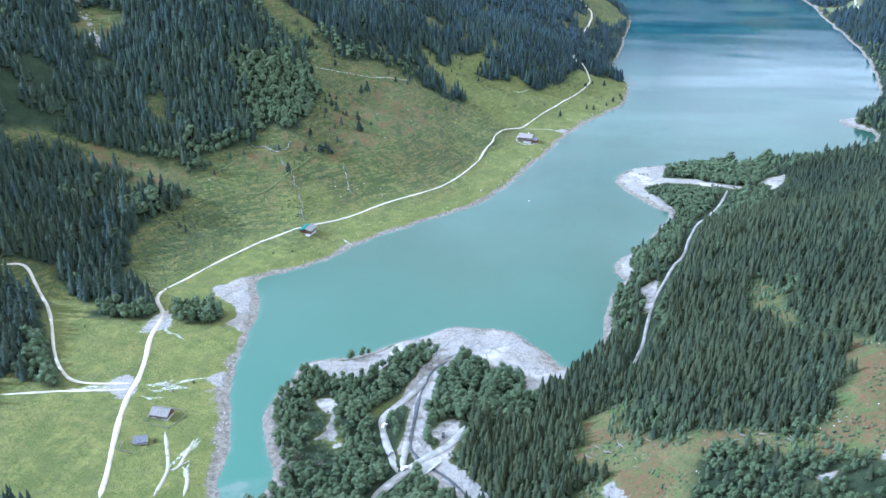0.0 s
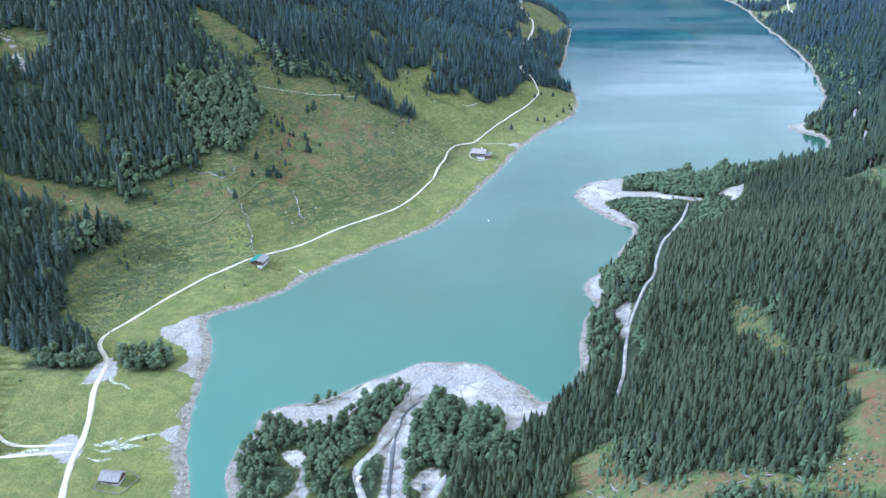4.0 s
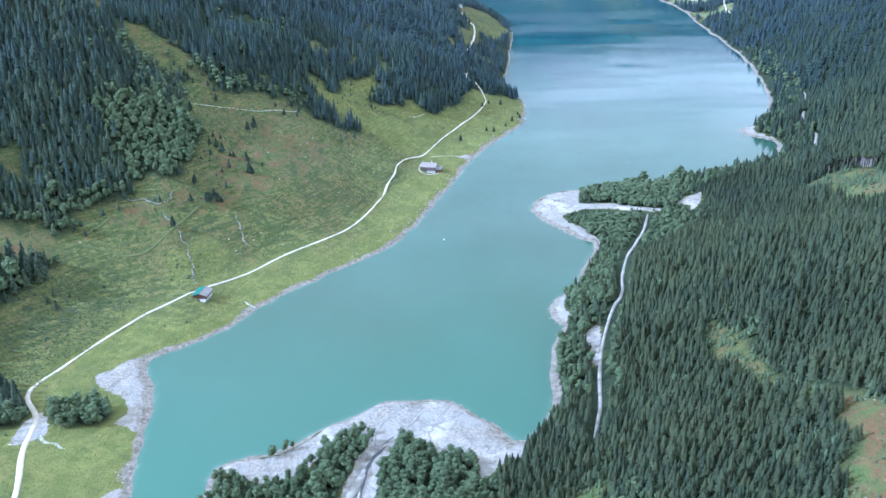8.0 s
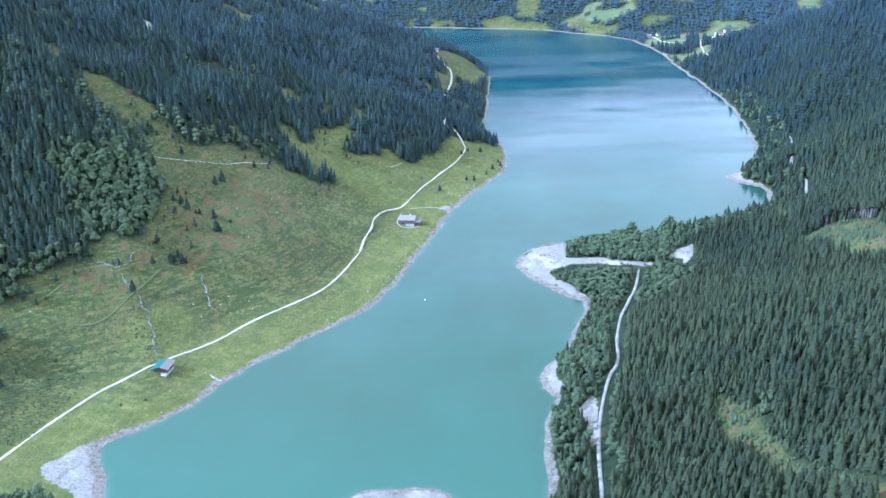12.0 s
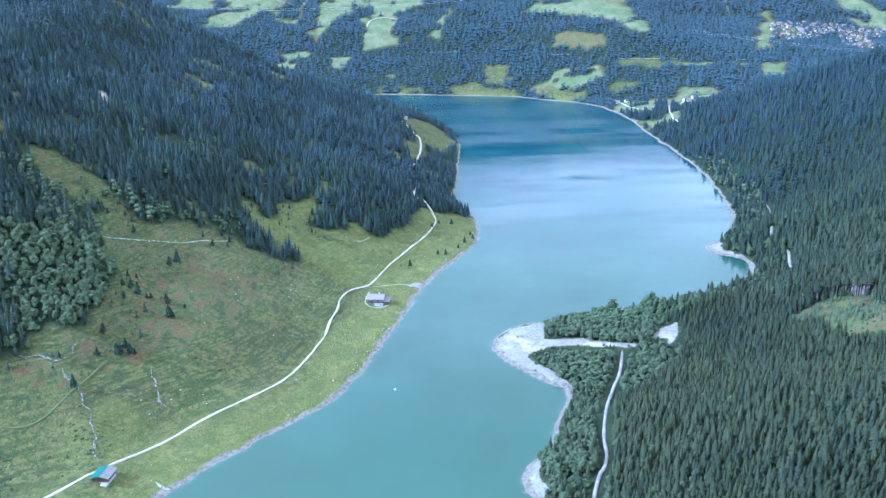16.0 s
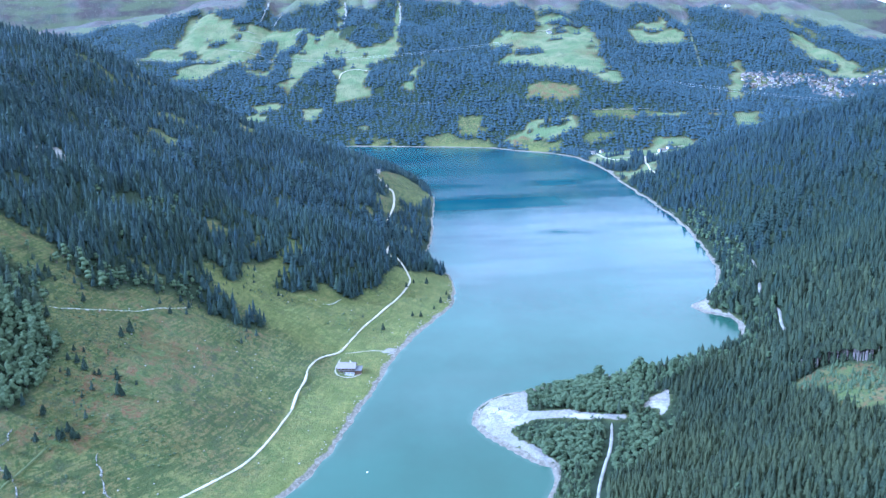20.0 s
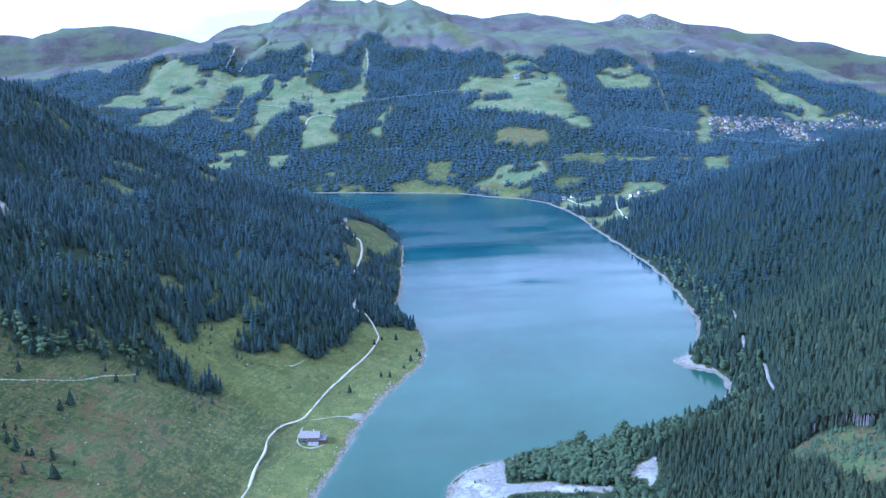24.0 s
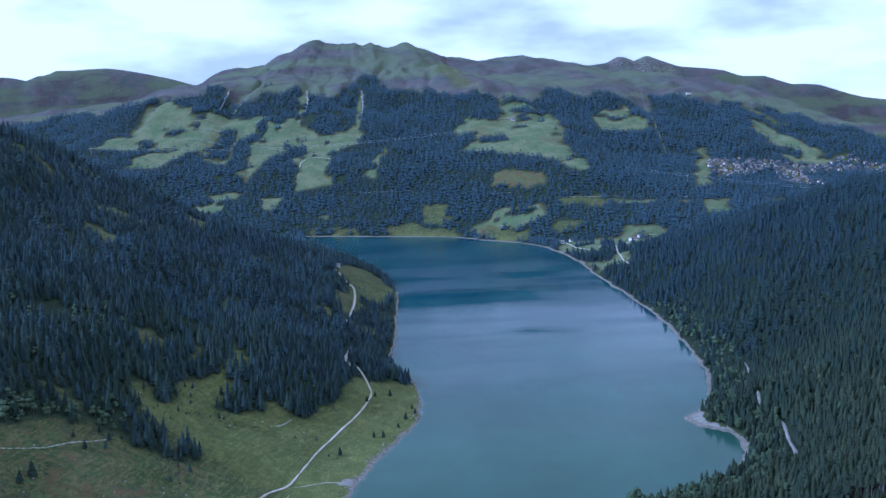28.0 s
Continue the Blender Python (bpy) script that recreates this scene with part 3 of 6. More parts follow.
ROAD_EAST = [(106, 373), (111, 395), (115, 410), (118, 437), (125, 477), (140, 530), (151, 543), (157, 588), (182, 665), (195, 691), (207, 733)]
ROAD_FAR_EAST = [(505, 1163), (498, 1133), (474, 1075)]
ROAD_FAR_EAST_LOW = [(446, 962), (443, 950), (428, 915), (421, 888), (401, 855)]
ROAD_FAR_EAST_MID = [(456, 1028), (447, 1008), (442, 992)]
ROAD_DELTA = [(-26, 242), (-17, 260), (-7, 277), (5, 289), (11, 303), (12, 311)]
ROAD_LOOP = [(-17, 265), (-23, 278), (-29, 289), (-34, 302), (-37, 310), (-34, 320), (-28, 333), (-22, 353), (-17, 372)]
LOOP_EAST = [(-15, 267), (-17, 281), (-19, 301), (-20, 321), (-20, 338), (-19, 356)]
STREAM = [(-10, 384), (-18, 371), (-20, 353), (-20, 332), (-18, 315), (-17, 299), (-15, 287), (-6, 277), (9, 267), (20, 257), (27, 249)]
POLE_EDGE = [(357, 724), (366, 724), (375, 721), (386, 711), (394, 697)]
PATH_HILL = [(-230, 794), (-198, 819), (-167, 846), (-139, 885)]
PATHS_STONY = [[(-148, 1012), (-138, 1022), (-126, 1038)], [(-31, 985), (-20, 991), (-11, 1007)]]
GULLY_A = [(-219, 649), (-203, 638), (-194, 624), (-183, 608), (-179, 587), (-170, 574)]
GULLY_B = [(-164, 675), (-154, 653), (-146, 640)]
GULLY_C = [(-252, 654), (-241, 655), (-214, 651), (-212, 670)]
PATH_GRAY = [(-9, 891), (-13, 867), (-11, 851), (1, 848), (12, 859)]
RAMP_GRAY = [(-6, 903), (19, 917), (37, 916)]
FAR_ROAD_A = [(648, 2070), (599, 1892), (588, 1799)]
FAR_ROAD_B = [(568, 2204), (572, 2122), (590, 2071)]
FAR_ROAD_C = [(642, 2042), (723, 2172), (778, 2170)]
FAR_ROAD_D = [(23, 3000), (-32, 3037), (-76, 3010), (-83, 2948)]
SKI_LINE = [(1273, 3726), (1207, 3409), (1135, 3099), (1096, 2921)]
FAR_ROAD_E = [(584, 3160), (662, 3201)]

# ---- the lie of the land (metres, lake level is z = 0) ----
WEST_SHORE = [(-95, 222), (-111, 239), (-113, 262), (-121, 286), (-134, 313), (-140, 330), (-151, 376), (-154, 399), (-157, 423),
              (-165, 449), (-177, 466), (-180, 478), (-171, 490), (-156, 502), (-139, 522), (-123, 550), (-109, 574), (-89, 598),
              (-64, 629), (-37, 658), (-19, 688), (-3, 743), (13, 797), (28, 856), (42, 907), (70, 981), (102, 1041), (119, 1082),
              (120, 1160), (115, 1201), (95, 1239), (96, 1310), (110, 1395), (122, 1549), (136, 1735), (131, 1849), (89, 2017), (-93, 2555)]
EAST_SHORE = [(30, 2532), (180, 2477), (328, 2446), (375, 2364), (506, 2254), (539, 2034), (523, 1774), (521, 1633), (519, 1515),
              (504, 1379), (483, 1254), (459, 1153), (433, 1090), (401, 1041), (378, 1030), (375, 1015), (389, 990), (408, 975),
              (399, 937), (373, 893), (340, 868), (250, 838), (148, 813), (114, 795), (98, 760), (104, 740), (121, 708), (138, 687), (152, 672)]
SOUTH_SHORE = [(135, 632), (126, 594), (112, 577), (99, 559), (102, 530), (108, 526), (97, 500), (90, 466), (93, 440), (85, 419),
               (80, 404), (67, 386), (50, 406), (29, 429), (8, 435), (-19, 428), (-36, 411), (-50, 402), (-68, 383), (-93, 373),
               (-106, 362), (-102, 343), (-107, 326), (-108, 311), (-102, 290), (-90, 271), (-83, 260), (-82, 242)]


def rounded(points, rounds=1, closed=True):
    p = np.array(points, float)
    for _ in range(rounds):
        q = np.roll(p, -1, 0) if closed else p[1:]
        b = p if closed else p[:-1]
        cut = np.stack([b * 0.75 + q * 0.25, b * 0.25 + q * 0.75], 1).reshape(-1, 2)
        p = cut if closed else np.vstack([p[:1], cut, p[-1:]])
    return p


LAKE = rounded(WEST_SHORE + EAST_SHORE + SOUTH_SHORE)
FLAT_SW = np.array([(-115, -400), (-105, 230), (-140, 400), (-180, 478), (-200, 520), (-222, 490), (-240, 440), (-264, 400), (-290, 330), (-300, 200), (-320, -400)], float)
FLAT_S = np.array([(-115, -400), (-115, 240), (-100, 360), (8, 430), (62, 388), (55, 340), (45, 250), (55, 100), (80, -400)], float)
FAN = np.array([(100, 760), (150, 672), (195, 650), (245, 700), (270, 760), (255, 830), (148, 813)], float)


def apart_from(poly, x, y, closed=True):
    """Distance of points from a line of corners; negative inside when closed."""
    p = np.asarray(poly, float)
    shape = np.shape(x)
    q = np.stack([np.ravel(x), np.ravel(y)], 1).astype(float)
    best = np.full(len(q), 1e18)
    inside = np.zeros(len(q), bool)
    ends = np.roll(p, -1, 0) if closed else p[1:]
    for a, b in zip(p if closed else p[:-1], ends):
        ab = b - a
        s = np.clip(((q - a) @ ab) / max(ab @ ab, 1e-9), 0, 1)
        gap = q - a - s[:, None] * ab
        best = np.minimum(best, (gap * gap).sum(1))
        if closed and a[1] != b[1]:
            cross = (a[1] > q[:, 1]) != (b[1] > q[:, 1])
            inside ^= cross & (q[:, 0] < (b[0] - a[0]) * (q[:, 1] - a[1]) / (b[1] - a[1]) + a[0])
    best = np.sqrt(best)
    return np.where(inside, -best, best).reshape(shape)


def lattice(ix, iy, seed):
    h = (ix.astype(np.int64) * 374761393 + iy.astype(np.int64) * 668265263 + seed * 1442695041) & 0xFFFFFFFF
    h = ((h ^ (h >> 13)) * 1274126177) & 0xFFFFFFFF
    return ((h ^ (h >> 16)) & 0xFFFF) / 32767.5 - 1.0


def ripple(x, y, size, seed=0, octaves=3):
    """Smooth noise between about -1 and 1."""
    out, amp = 0.0, 1.0
    for k in range(octaves):
        u, v = np.asarray(x) / size, np.asarray(y) / size
        iu, iv = np.floor(u), np.floor(v)
        fu, fv = u - iu, v - iv
        fu, fv = fu * fu * (3 - 2 * fu), fv * fv * (3 - 2 * fv)
        a, b = lattice(iu, iv, seed + k), lattice(iu + 1, iv, seed + k)
        c, d = lattice(iu, iv + 1, seed + k), lattice(iu + 1, iv + 1, seed + k)
        out = out + amp * ((a + (b - a) * fu) * (1 - fv) + (c + (d - c) * fu) * fv)
        amp, size = amp * 0.5, size * 0.47
    return out


def eased(v, lo, hi):
    s = np.clip((v - lo) / (hi - lo), 0, 1)
    return s * s * (3 - 2 * s)


# The mountain beyond the lake: heights at columns across and at steps from the far shore to the crest.
FAR_X = [-2600, -1450, -1210, -950, -690, -400, -60, 370, 650, 1010, 1380, 1560, 1700, 1840, 1930, 2030, 2150, 2800]
FAR_CREST = [4000, 4300, 4400, 4490, 4450, 4420, 4480, 4480, 4480, 4450, 4240, 4200, 4100, 4000, 3930, 3860, 3800, 3300]
FAR_V = [0, 0.12, 0.18, 0.34, 0.62, 1.0]
FAR_Z = [(0, 80, 130, 180, 230, 290), (0, 80, 130, 190, 265, 345), (0, 82, 134, 198, 300, 378), (0, 85, 140, 215, 345, 412),
         (0, 88, 145, 235, 400, 470), (0, 88, 147, 242, 420, 548), (0, 88, 150, 250, 445, 660), (0, 88, 150, 250, 440, 640),
         (0, 86, 148, 250, 440, 598), (0, 62, 100, 175, 400, 588), (0, 51, 85, 147, 345, 508), (0, 45, 75, 130, 310, 496),
         (0, 47, 79, 130, 290, 462), (0, 50, 83, 130, 268, 420), (0, 52, 85, 130, 250, 380), (0, 53, 87, 130, 232, 325),
         (0, 55, 90, 130, 200, 235), (0, 50, 80, 105, 100, 60)]


# Summits along the crest: place across, rise, half-width.
SUMMITS = [(-55, 30, 80), (135, 22, 45), (212, 20, 30), (374, 42, 75), (965, 16, 90)]
# The ranges behind that mountain: crest heights from west to east.
BACK_X = [-3000, -1638, -1584, -1504, -1461, -1406, -1363, -1281, -1225, -1114, -1018, -922, -811, -685, 1200, 1384, 1510, 1573, 1605, 1660, 1733, 1781, 1911, 2090, 2172, 2272, 2411, 2573, 2657, 2742, 2914, 3151, 4000]
BACK_Z = [560, 561, 557, 539, 564, 568, 590, 589, 594, 598, 585, 566, 542, 505, 480, 573, 589, 622, 618, 596, 626, 607, 565, 551, 540, 508, 506, 457, 458, 451, 400, 345, 300]


def far_rise(x, y):
    x, y = np.asarray(x, float), np.asarray(y, float)
    base = np.interp(x, [-400, -93, 200, 375, 540, 760, 1200], [2600, 2560, 2480, 2400, 2260, 2150, 2150])
    v = (y - base) / (np.interp(x, FAR_X, FAR_CREST) - base)
    z = 0.0
    table = np.array(FAR_Z, float)
    for k, xk in enumerate(FAR_X):
        lo = FAR_X[k - 1] if k else xk - 800
        hi = FAR_X[k + 1] if k + 1 < len(FAR_X) else xk + 800
        w = np.where(x < xk, eased(x, lo, xk) if k else 1.0, 1 - eased(x, xk, hi) if k + 1 < len(FAR_X) else 1.0)
        z = z + w * np.interp(v, FAR_V, table[k])
    rough = np.clip(v, 0, 1)
    z = z + np.clip(v * 4, 0, 1) * (13 * ripple(x, y, 420, 11, 4) * (0.3 + 0.7 * rough) + 7 * ripple(x, y, 120, 17, 3))
    gully = np.abs(ripple(x + 40 * ripple(x, y, 200, 29, 2), y * 0.3, 230, 23, 3))
    z = z - 26 * eased(v, 0.25, 0.55) * (1 - 0.7 * eased(v, 0.75, 1.0)) * np.clip(1 - gully * 2.2, 0, 1) ** 1.5 + 10 * eased(v, 0.3, 0.6)
    top = eased(v, 0.72, 0.98)
    for at, rise, wide in SUMMITS:
        z = z + top * rise * np.exp(-np.abs((x - at) / wide) ** 1.5)
    z = z + top * 9 * (0.6 - np.abs(ripple(x, y, 150, 37, 4)))
    z = z - eased(v, 0.5, 0.75) * (1 - 0.6 * eased(v, 0.9, 1.0)) * 8 * (1 - np.minimum(np.abs(ripple(x + 25 * ripple(x, y, 90, 43, 2), y * 0.35, 95, 41, 3)) * 2.0, 1))
    z = np.where(v > 0, np.maximum(z, 0), 0) - 420 * np.clip(v - 1, 0, 1.6)
    bank = eased(y, 4400, 4860)
    behind = np.interp(x, BACK_X, BACK_Z) * (0.35 * bank + 0.65 * bank ** 2.2) - 46 * bank * (1 - bank) * 4 * np.abs(ripple(x, y * 0.4, 170, 53, 4)) - 300 * np.clip((y - 4880) / 400, 0, 1)
    return np.where((v > 0.9) & (y > 4380), np.maximum(z, behind), z), v


HILL_D = [0, 10, 30, 50, 75, 100, 170, 250, 350, 450, 500, 570, 640, 1000, 2000]
HILL_W = [0, 1, 2.5, 5, 14, 27, 63, 110, 166, 213, 236, 260, 283, 400, 600]
HILL_N = [0, 3, 11, 21, 34, 46, 72, 102, 145, 190, 215, 258, 290, 400, 600]
HILL_E = [0, 1.5, 5.5, 13, 29, 42, 71, 104, 134, 158, 170, 183, 195, 260, 400]


def land(x, y):
    """Height of the ground, and its distance from the lake's edge."""
    x, y = np.asarray(x, float), np.asarray(y, float)
    edge = apart_from(LAKE, x, y)
    edge = edge + np.clip(1 - np.abs(edge) / 60, 0, 1) * (1.7 * ripple(x, y, 15, 121, 3) + 1.6 * eased(y, 700, 1200) * ripple(x, y, 34, 123, 2))
    foot = np.clip(np.minimum.reduce([edge, apart_from(FLAT_SW, x, y), apart_from(FLAT_S, x, y), apart_from(FAN, x, y)]), 0, None)
    west = x < np.interp(y, [-300, 200, 400, 600, 900, 1500, 2500], [-60, -60, -60, 0, 150, 280, 200])
    north = eased(y, 950, 1200)
    hill_w = np.interp(foot, HILL_D, HILL_W) * (1 - north) + np.interp(foot, HILL_D, HILL_N) * north
    hill_w = hill_w * (1 - 0.8 * eased(y, 1720, 2400)) * (1 - eased(y, 2300, 2900))
    hill_e = np.interp(foot, HILL_D, HILL_E) * (1 - 0.04 * eased(y, 1100, 1500)) * (1 - 0.85 * eased(y, 1700, 2150)) * (1 - eased(y, 2100, 2700))
    hill = np.where(west, hill_w, hill_e)
    far, v = far_rise(x, y)
    shore = np.where(edge > 0, np.minimum(edge * 0.22 * (1 + 0.55 * np.clip(ripple(x, y, 55, 125, 2), -1, 1) + 0.3 + 0.9 * eased(y, 1000, 1300)), 2.2) + np.clip((edge - 10) * 0.025, 0, 2.0), np.maximum(edge * 0.15, -9))
    bumps = np.clip(foot / 60, 0, 1) * (5.0 * ripple(x, y, 90, 3, 3) + 14 * np.clip((foot - 150) / 300, 0, 1) * ripple(x, y, 240, 5, 2))
    bumps = bumps + np.clip(edge / 10, 0, 1) * 0.5 * ripple(x, y, 16, 8, 2)
    bed = 1.8 * (1 - eased(apart_from(STREAM, x, y, False), 3, 8)) * np.clip(edge / 12, 0, 1) if np.min(y) < 420 else 0.0
    return shore - bed + hill + bumps * (1 - eased(v, 0.0, 0.05)) + far, edge


# ---- the ground: one sheet from the near bank to the mountains ----
def steps(*spans):
    """Lines of a grid: spans of (from, to, step)."""
    return np.concatenate([np.arange(a, b, s) for a, b, s in spans] + [[spans[-1][1]]])


def within(poly, x, y, soft=6.0):
    return 1 - eased(apart_from(poly, x, y), -soft, soft)


def near_line(line, x, y, width):
    return 1 - eased(apart_from(rounded(line, 1, False), x, y, False), width * 0.6, width * 1.4)


def boxed(poly, x, y, soft=6.0):
    """As within(), but worked out only near the shape."""
    p = np.asarray(poly, float)
    out = np.zeros(np.shape(x))
    k = (x > p[:, 0].min() - 30) & (x < p[:, 0].max() + 30) & (y > p[:, 1].min() - 30) & (y < p[:, 1].max() + 30)
    if k.any():
        out[k] = within(p, x[k], y[k], soft)
    return out


FAR_FIELDS = [FIELD_A, FIELD_B, FIELD_C, FIELD_SKI, FIELD_D, FIELD_E, FIELD_F, FIELD_G, FIELD_H, FIELD_I, FIELD_K, FIELD_L, FIELD_M, FIELD_N, FIELD_O, FIELD_P, FIELD_Q, FIELD_R, FIELD_S, FIELD_J, VILLAGE]
OPEN_GRASS = [MEADOW_W, MEADOW_S, MEADOW_HIGH, MEADOW_CAPE, GAP_GLADE]
HILL_GAPS = [GAP_WEST, GRASS_LOOP, GRASS_DELTA, GRASS_BANK, GAP_HILL, GAP_UPPER, FIELD_CUT, GAP_RIDGE_A, GAP_RIDGE_B, GAP_RIDGE_C, GAP_HIGH]
EXTRA_WOODS = [CLUMP_A, CLUMP_B, CLUMP_C, CLUMP_D, CLUMP_E, ISLE_LOOP, ISLE_BRIDGE, WOOD_DELTA, BROADLEAF_SW]
FAR_CLUMPS = [FAR_CLUMP_A, FAR_CLUMP_B, FAR_CLUMP_C, FAR_CLUMP_D, FAR_CLUMP_E, FAR_CLUMP_F, FAR_CLUMP_G]
GRAVELS = [ROCK_STREAK, DELTA, SPIT_BAR, LAYBY, YARD, COVE_BEACH, BEACH_W, BEACH_JUT, BEACH_MOUTH, DELTA_YARD, GRAVEL_CROSS, GRAVEL_NORTH, BANK_YARD, STREAM_BED, CAPE_BAR, ROCK_TIP, ROCK_FACE] + SCREES
ROADS = [ROAD_WEST, ROAD_WEST_NORTH, ROAD_WEST_WOOD, ROAD_CAPE, TRACK_SW, TRACK_S, TRACK_BARN, TRACK_SHORE, ROAD_EAST, ROAD_FAR_EAST, ROAD_FAR_EAST_LOW, ROAD_FAR_EAST_MID,
         ROAD_DELTA, ROAD_LOOP, LOOP_EAST, TRACK_FORK, FAR_ROAD_A, FAR_ROAD_B, FAR_ROAD_C]


def covers(x, y, z, edge, soft=5.0):
    """What grows or lies at a place: wood, gravel, dry grass, alpine turf, each 0 to 1."""
    def most(shapes, x, y, soft):
        out = np.zeros(np.shape(x))
        for p in shapes:
            out = np.maximum(out, boxed(p, x, y, soft))
        return out

    v = far_rise(x, y)[1]
    jx, jy = x + 9 * ripple(x, y, 34, 81, 2), y + 9 * ripple(x, y, 34, 83, 2)
    fx, fy = x + 16 * ripple(x, y, 60, 85, 3), y + 22 * ripple(x, y, 60, 87, 3)
    grass = most(OPEN_GRASS, x + (jx - x) * 0.9, y + (jy - y) * 0.9, soft)
    fields = most(FAR_FIELDS, fx, fy, 9)
    fields = np.maximum(fields, eased(ripple(x, y, 80, 91, 3), 0.78, 0.86) * eased(v, 0.0, 0.01) * (1 - eased(v, 0.1, 0.16)))
    fields = fields * (1 - eased(ripple(x, y * 1.4, 75, 93, 2), 0.75, 0.85)) * (1 - most(FAR_CLUMPS, fx, fy, 9))
    fields = fields * (1 - boxed(VILLAGE, x, y, 9) * eased(ripple(x, y, 40, 109, 2), 0.1, 0.25))
    gaps = most(HILL_GAPS, jx, jy, soft)
    gaps = np.maximum(gaps, eased(ripple(x + 20 * ripple(x, y, 30, 105, 2), y, 48, 103, 2), 0.70, 0.85) * (x < 80) * (y > 600) * (y < 2100))
    gaps = np.maximum(gaps * (y < 600), gaps * (1 - grass))
    woods = most(EXTRA_WOODS, x, y, soft * 0.6)
    gravel = np.maximum(most(GRAVELS, x + (jx - x) * 0.5, y + (jy - y) * 0.5, 3.5), near_line(STREAM, x, y, 9.0)) * (1 - woods)
    gravel = np.maximum(gravel, 0.52 * most(WASHED, x, y, 3.0))
    line = np.array(TREELINE, float)
    high = eased(y - np.interp(x, line[:, 0], line[:, 1]) + 130 * ripple(x, y * 0.35, 110, 31, 3), -25, 25) * (v > 0.3)
    open_ground = np.clip(grass + fields + gaps + gravel, 0, 1) * (1 - woods)
    wood = (1 - open_ground) * (1 - high)
    # Far fields go above 1.1 here, which picks the haze-paled field colour.
    dry = gaps * np.where((y < 600) | (x > 100), 0.7, 0.4) + grass * eased(z, 12, 45) * (0.42 + 0.2 * ripple(x, y, 80, 97, 2)) + fields * (1.75 + 0.35 * ripple(x, y, 120, 101, 2)) * (1 - 0.85 * most([FIELD_O, FIELD_S, FIELD_F, FIELD_G, FIELD_H, FIELD_I, FIELD_P, FIELD_N, VILLAGE], fx, fy, 9))
    lush = most(LUSH, jx, jy, 7) * grass
    dry = dry * (1 - lush) - 0.32 * lush
    rib = boxed(GREEN_RIB, fx, fy, 22)
    # Pale rock on the back ranges, spread wider to lighten them like haze.
    stony = eased(y, 4500, 4620) * (0.34 + 0.1 * eased(x, 1450, 1560) * (1 - eased(x, 1850, 1950)))
    return wood, np.maximum(gravel, stony), dry, high * (1 - 0.75 * rib)


def sheet(name, xs, ys, material):
    gx, gy = np.meshgrid(xs, ys)
    z, edge = land(gx, gy)
    nx, ny = len(xs), len(ys)
    me = bpy.data.meshes.new(name)
    me.vertices.add(nx * ny)
    me.vertices.foreach_set("co", np.stack([gx, gy, z], -1).astype(np.float32).ravel())
    i = (np.arange(ny - 1)[:, None] * nx + np.arange(nx - 1)).ravel()
    quads = np.stack([i, i + 1, i + 1 + nx, i + nx], 1)
    fill(me, quads)
    a = me.color_attributes.new("cover", "FLOAT_COLOR", "POINT")
    a.data.foreach_set("color", np.stack(covers(gx, gy, z, edge), -1).astype(np.float32).ravel())
    me.materials.append(material)
    me.polygons.foreach_set("use_smooth", np.ones(len(quads), bool))
    return new(name, me)


def fill(me, faces):
    """Adds faces (an array, all with the same number of corners) to a mesh that has its vertices."""
    count, corners = faces.shape
    me.loops.add(count * corners)
    me.loops.foreach_set("vertex_index", faces.astype(np.int32).ravel())
    me.polygons.add(count)
    me.polygons.foreach_set("loop_start", np.arange(0, count * corners, corners, dtype=np.int32))
    me.polygons.foreach_set("loop_total", np.full(count, corners, np.int32))
    me.update(calc_edges=True)


GRID_X = steps((-6000, -2800, 400), (-2800, -1000, 30), (-1000, -450, 22), (-450, -330, 8), (-330, 330, 4.5), (330, 560, 8), (560, 1900, 22), (1900, 3000, 30), (3000, 6000, 400))
GRID_Y = steps((-4000, -400, 400), (-400, 180, 30), (180, 620, 4.5), (620, 1150, 7), (1150, 2900, 15), (2900, 4960, 26), (4960, 7000, 300))
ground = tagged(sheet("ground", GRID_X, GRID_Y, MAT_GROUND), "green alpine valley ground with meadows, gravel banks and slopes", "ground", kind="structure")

# ---- the lake ----
lake_x, lake_y = steps((-320, -200, 20), (-200, 180, 4), (180, 700, 20)), steps((120, 200, 20), (200, 700, 4), (700, 1300, 12), (1300, 2700, 40))
lake_gx, lake_gy = np.meshgrid(lake_x, lake_y)
water_mesh = bpy.data.meshes.new("water")
water_mesh.vertices.add(lake_gx.size)
water_mesh.vertices.foreach_set("co", np.stack([lake_gx, lake_gy, 0 * lake_gx], -1).astype(np.float32).ravel())
i = (np.arange(len(lake_y) - 1)[:, None] * len(lake_x) + np.arange(len(lake_x) - 1)).ravel()
fill(water_mesh, np.stack([i, i + 1, i + 1 + len(lake_x), i + len(lake_x)], 1))
depth = np.clip(np.maximum(-land(lake_gx, lake_gy)[0], (lake_gy - 1350) / 60), 0, 20)
depth = depth * (1 - 0.95 * within(SHOAL, lake_gx, lake_gy, 5))
water_mesh.attributes.new("depth", "FLOAT", "POINT").data.foreach_set("value", depth.astype(np.float32).ravel())
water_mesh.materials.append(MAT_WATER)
water = tagged(new("water", water_mesh), "calm turquoise reservoir water, bluer towards its far end", "lake", kind="structure")


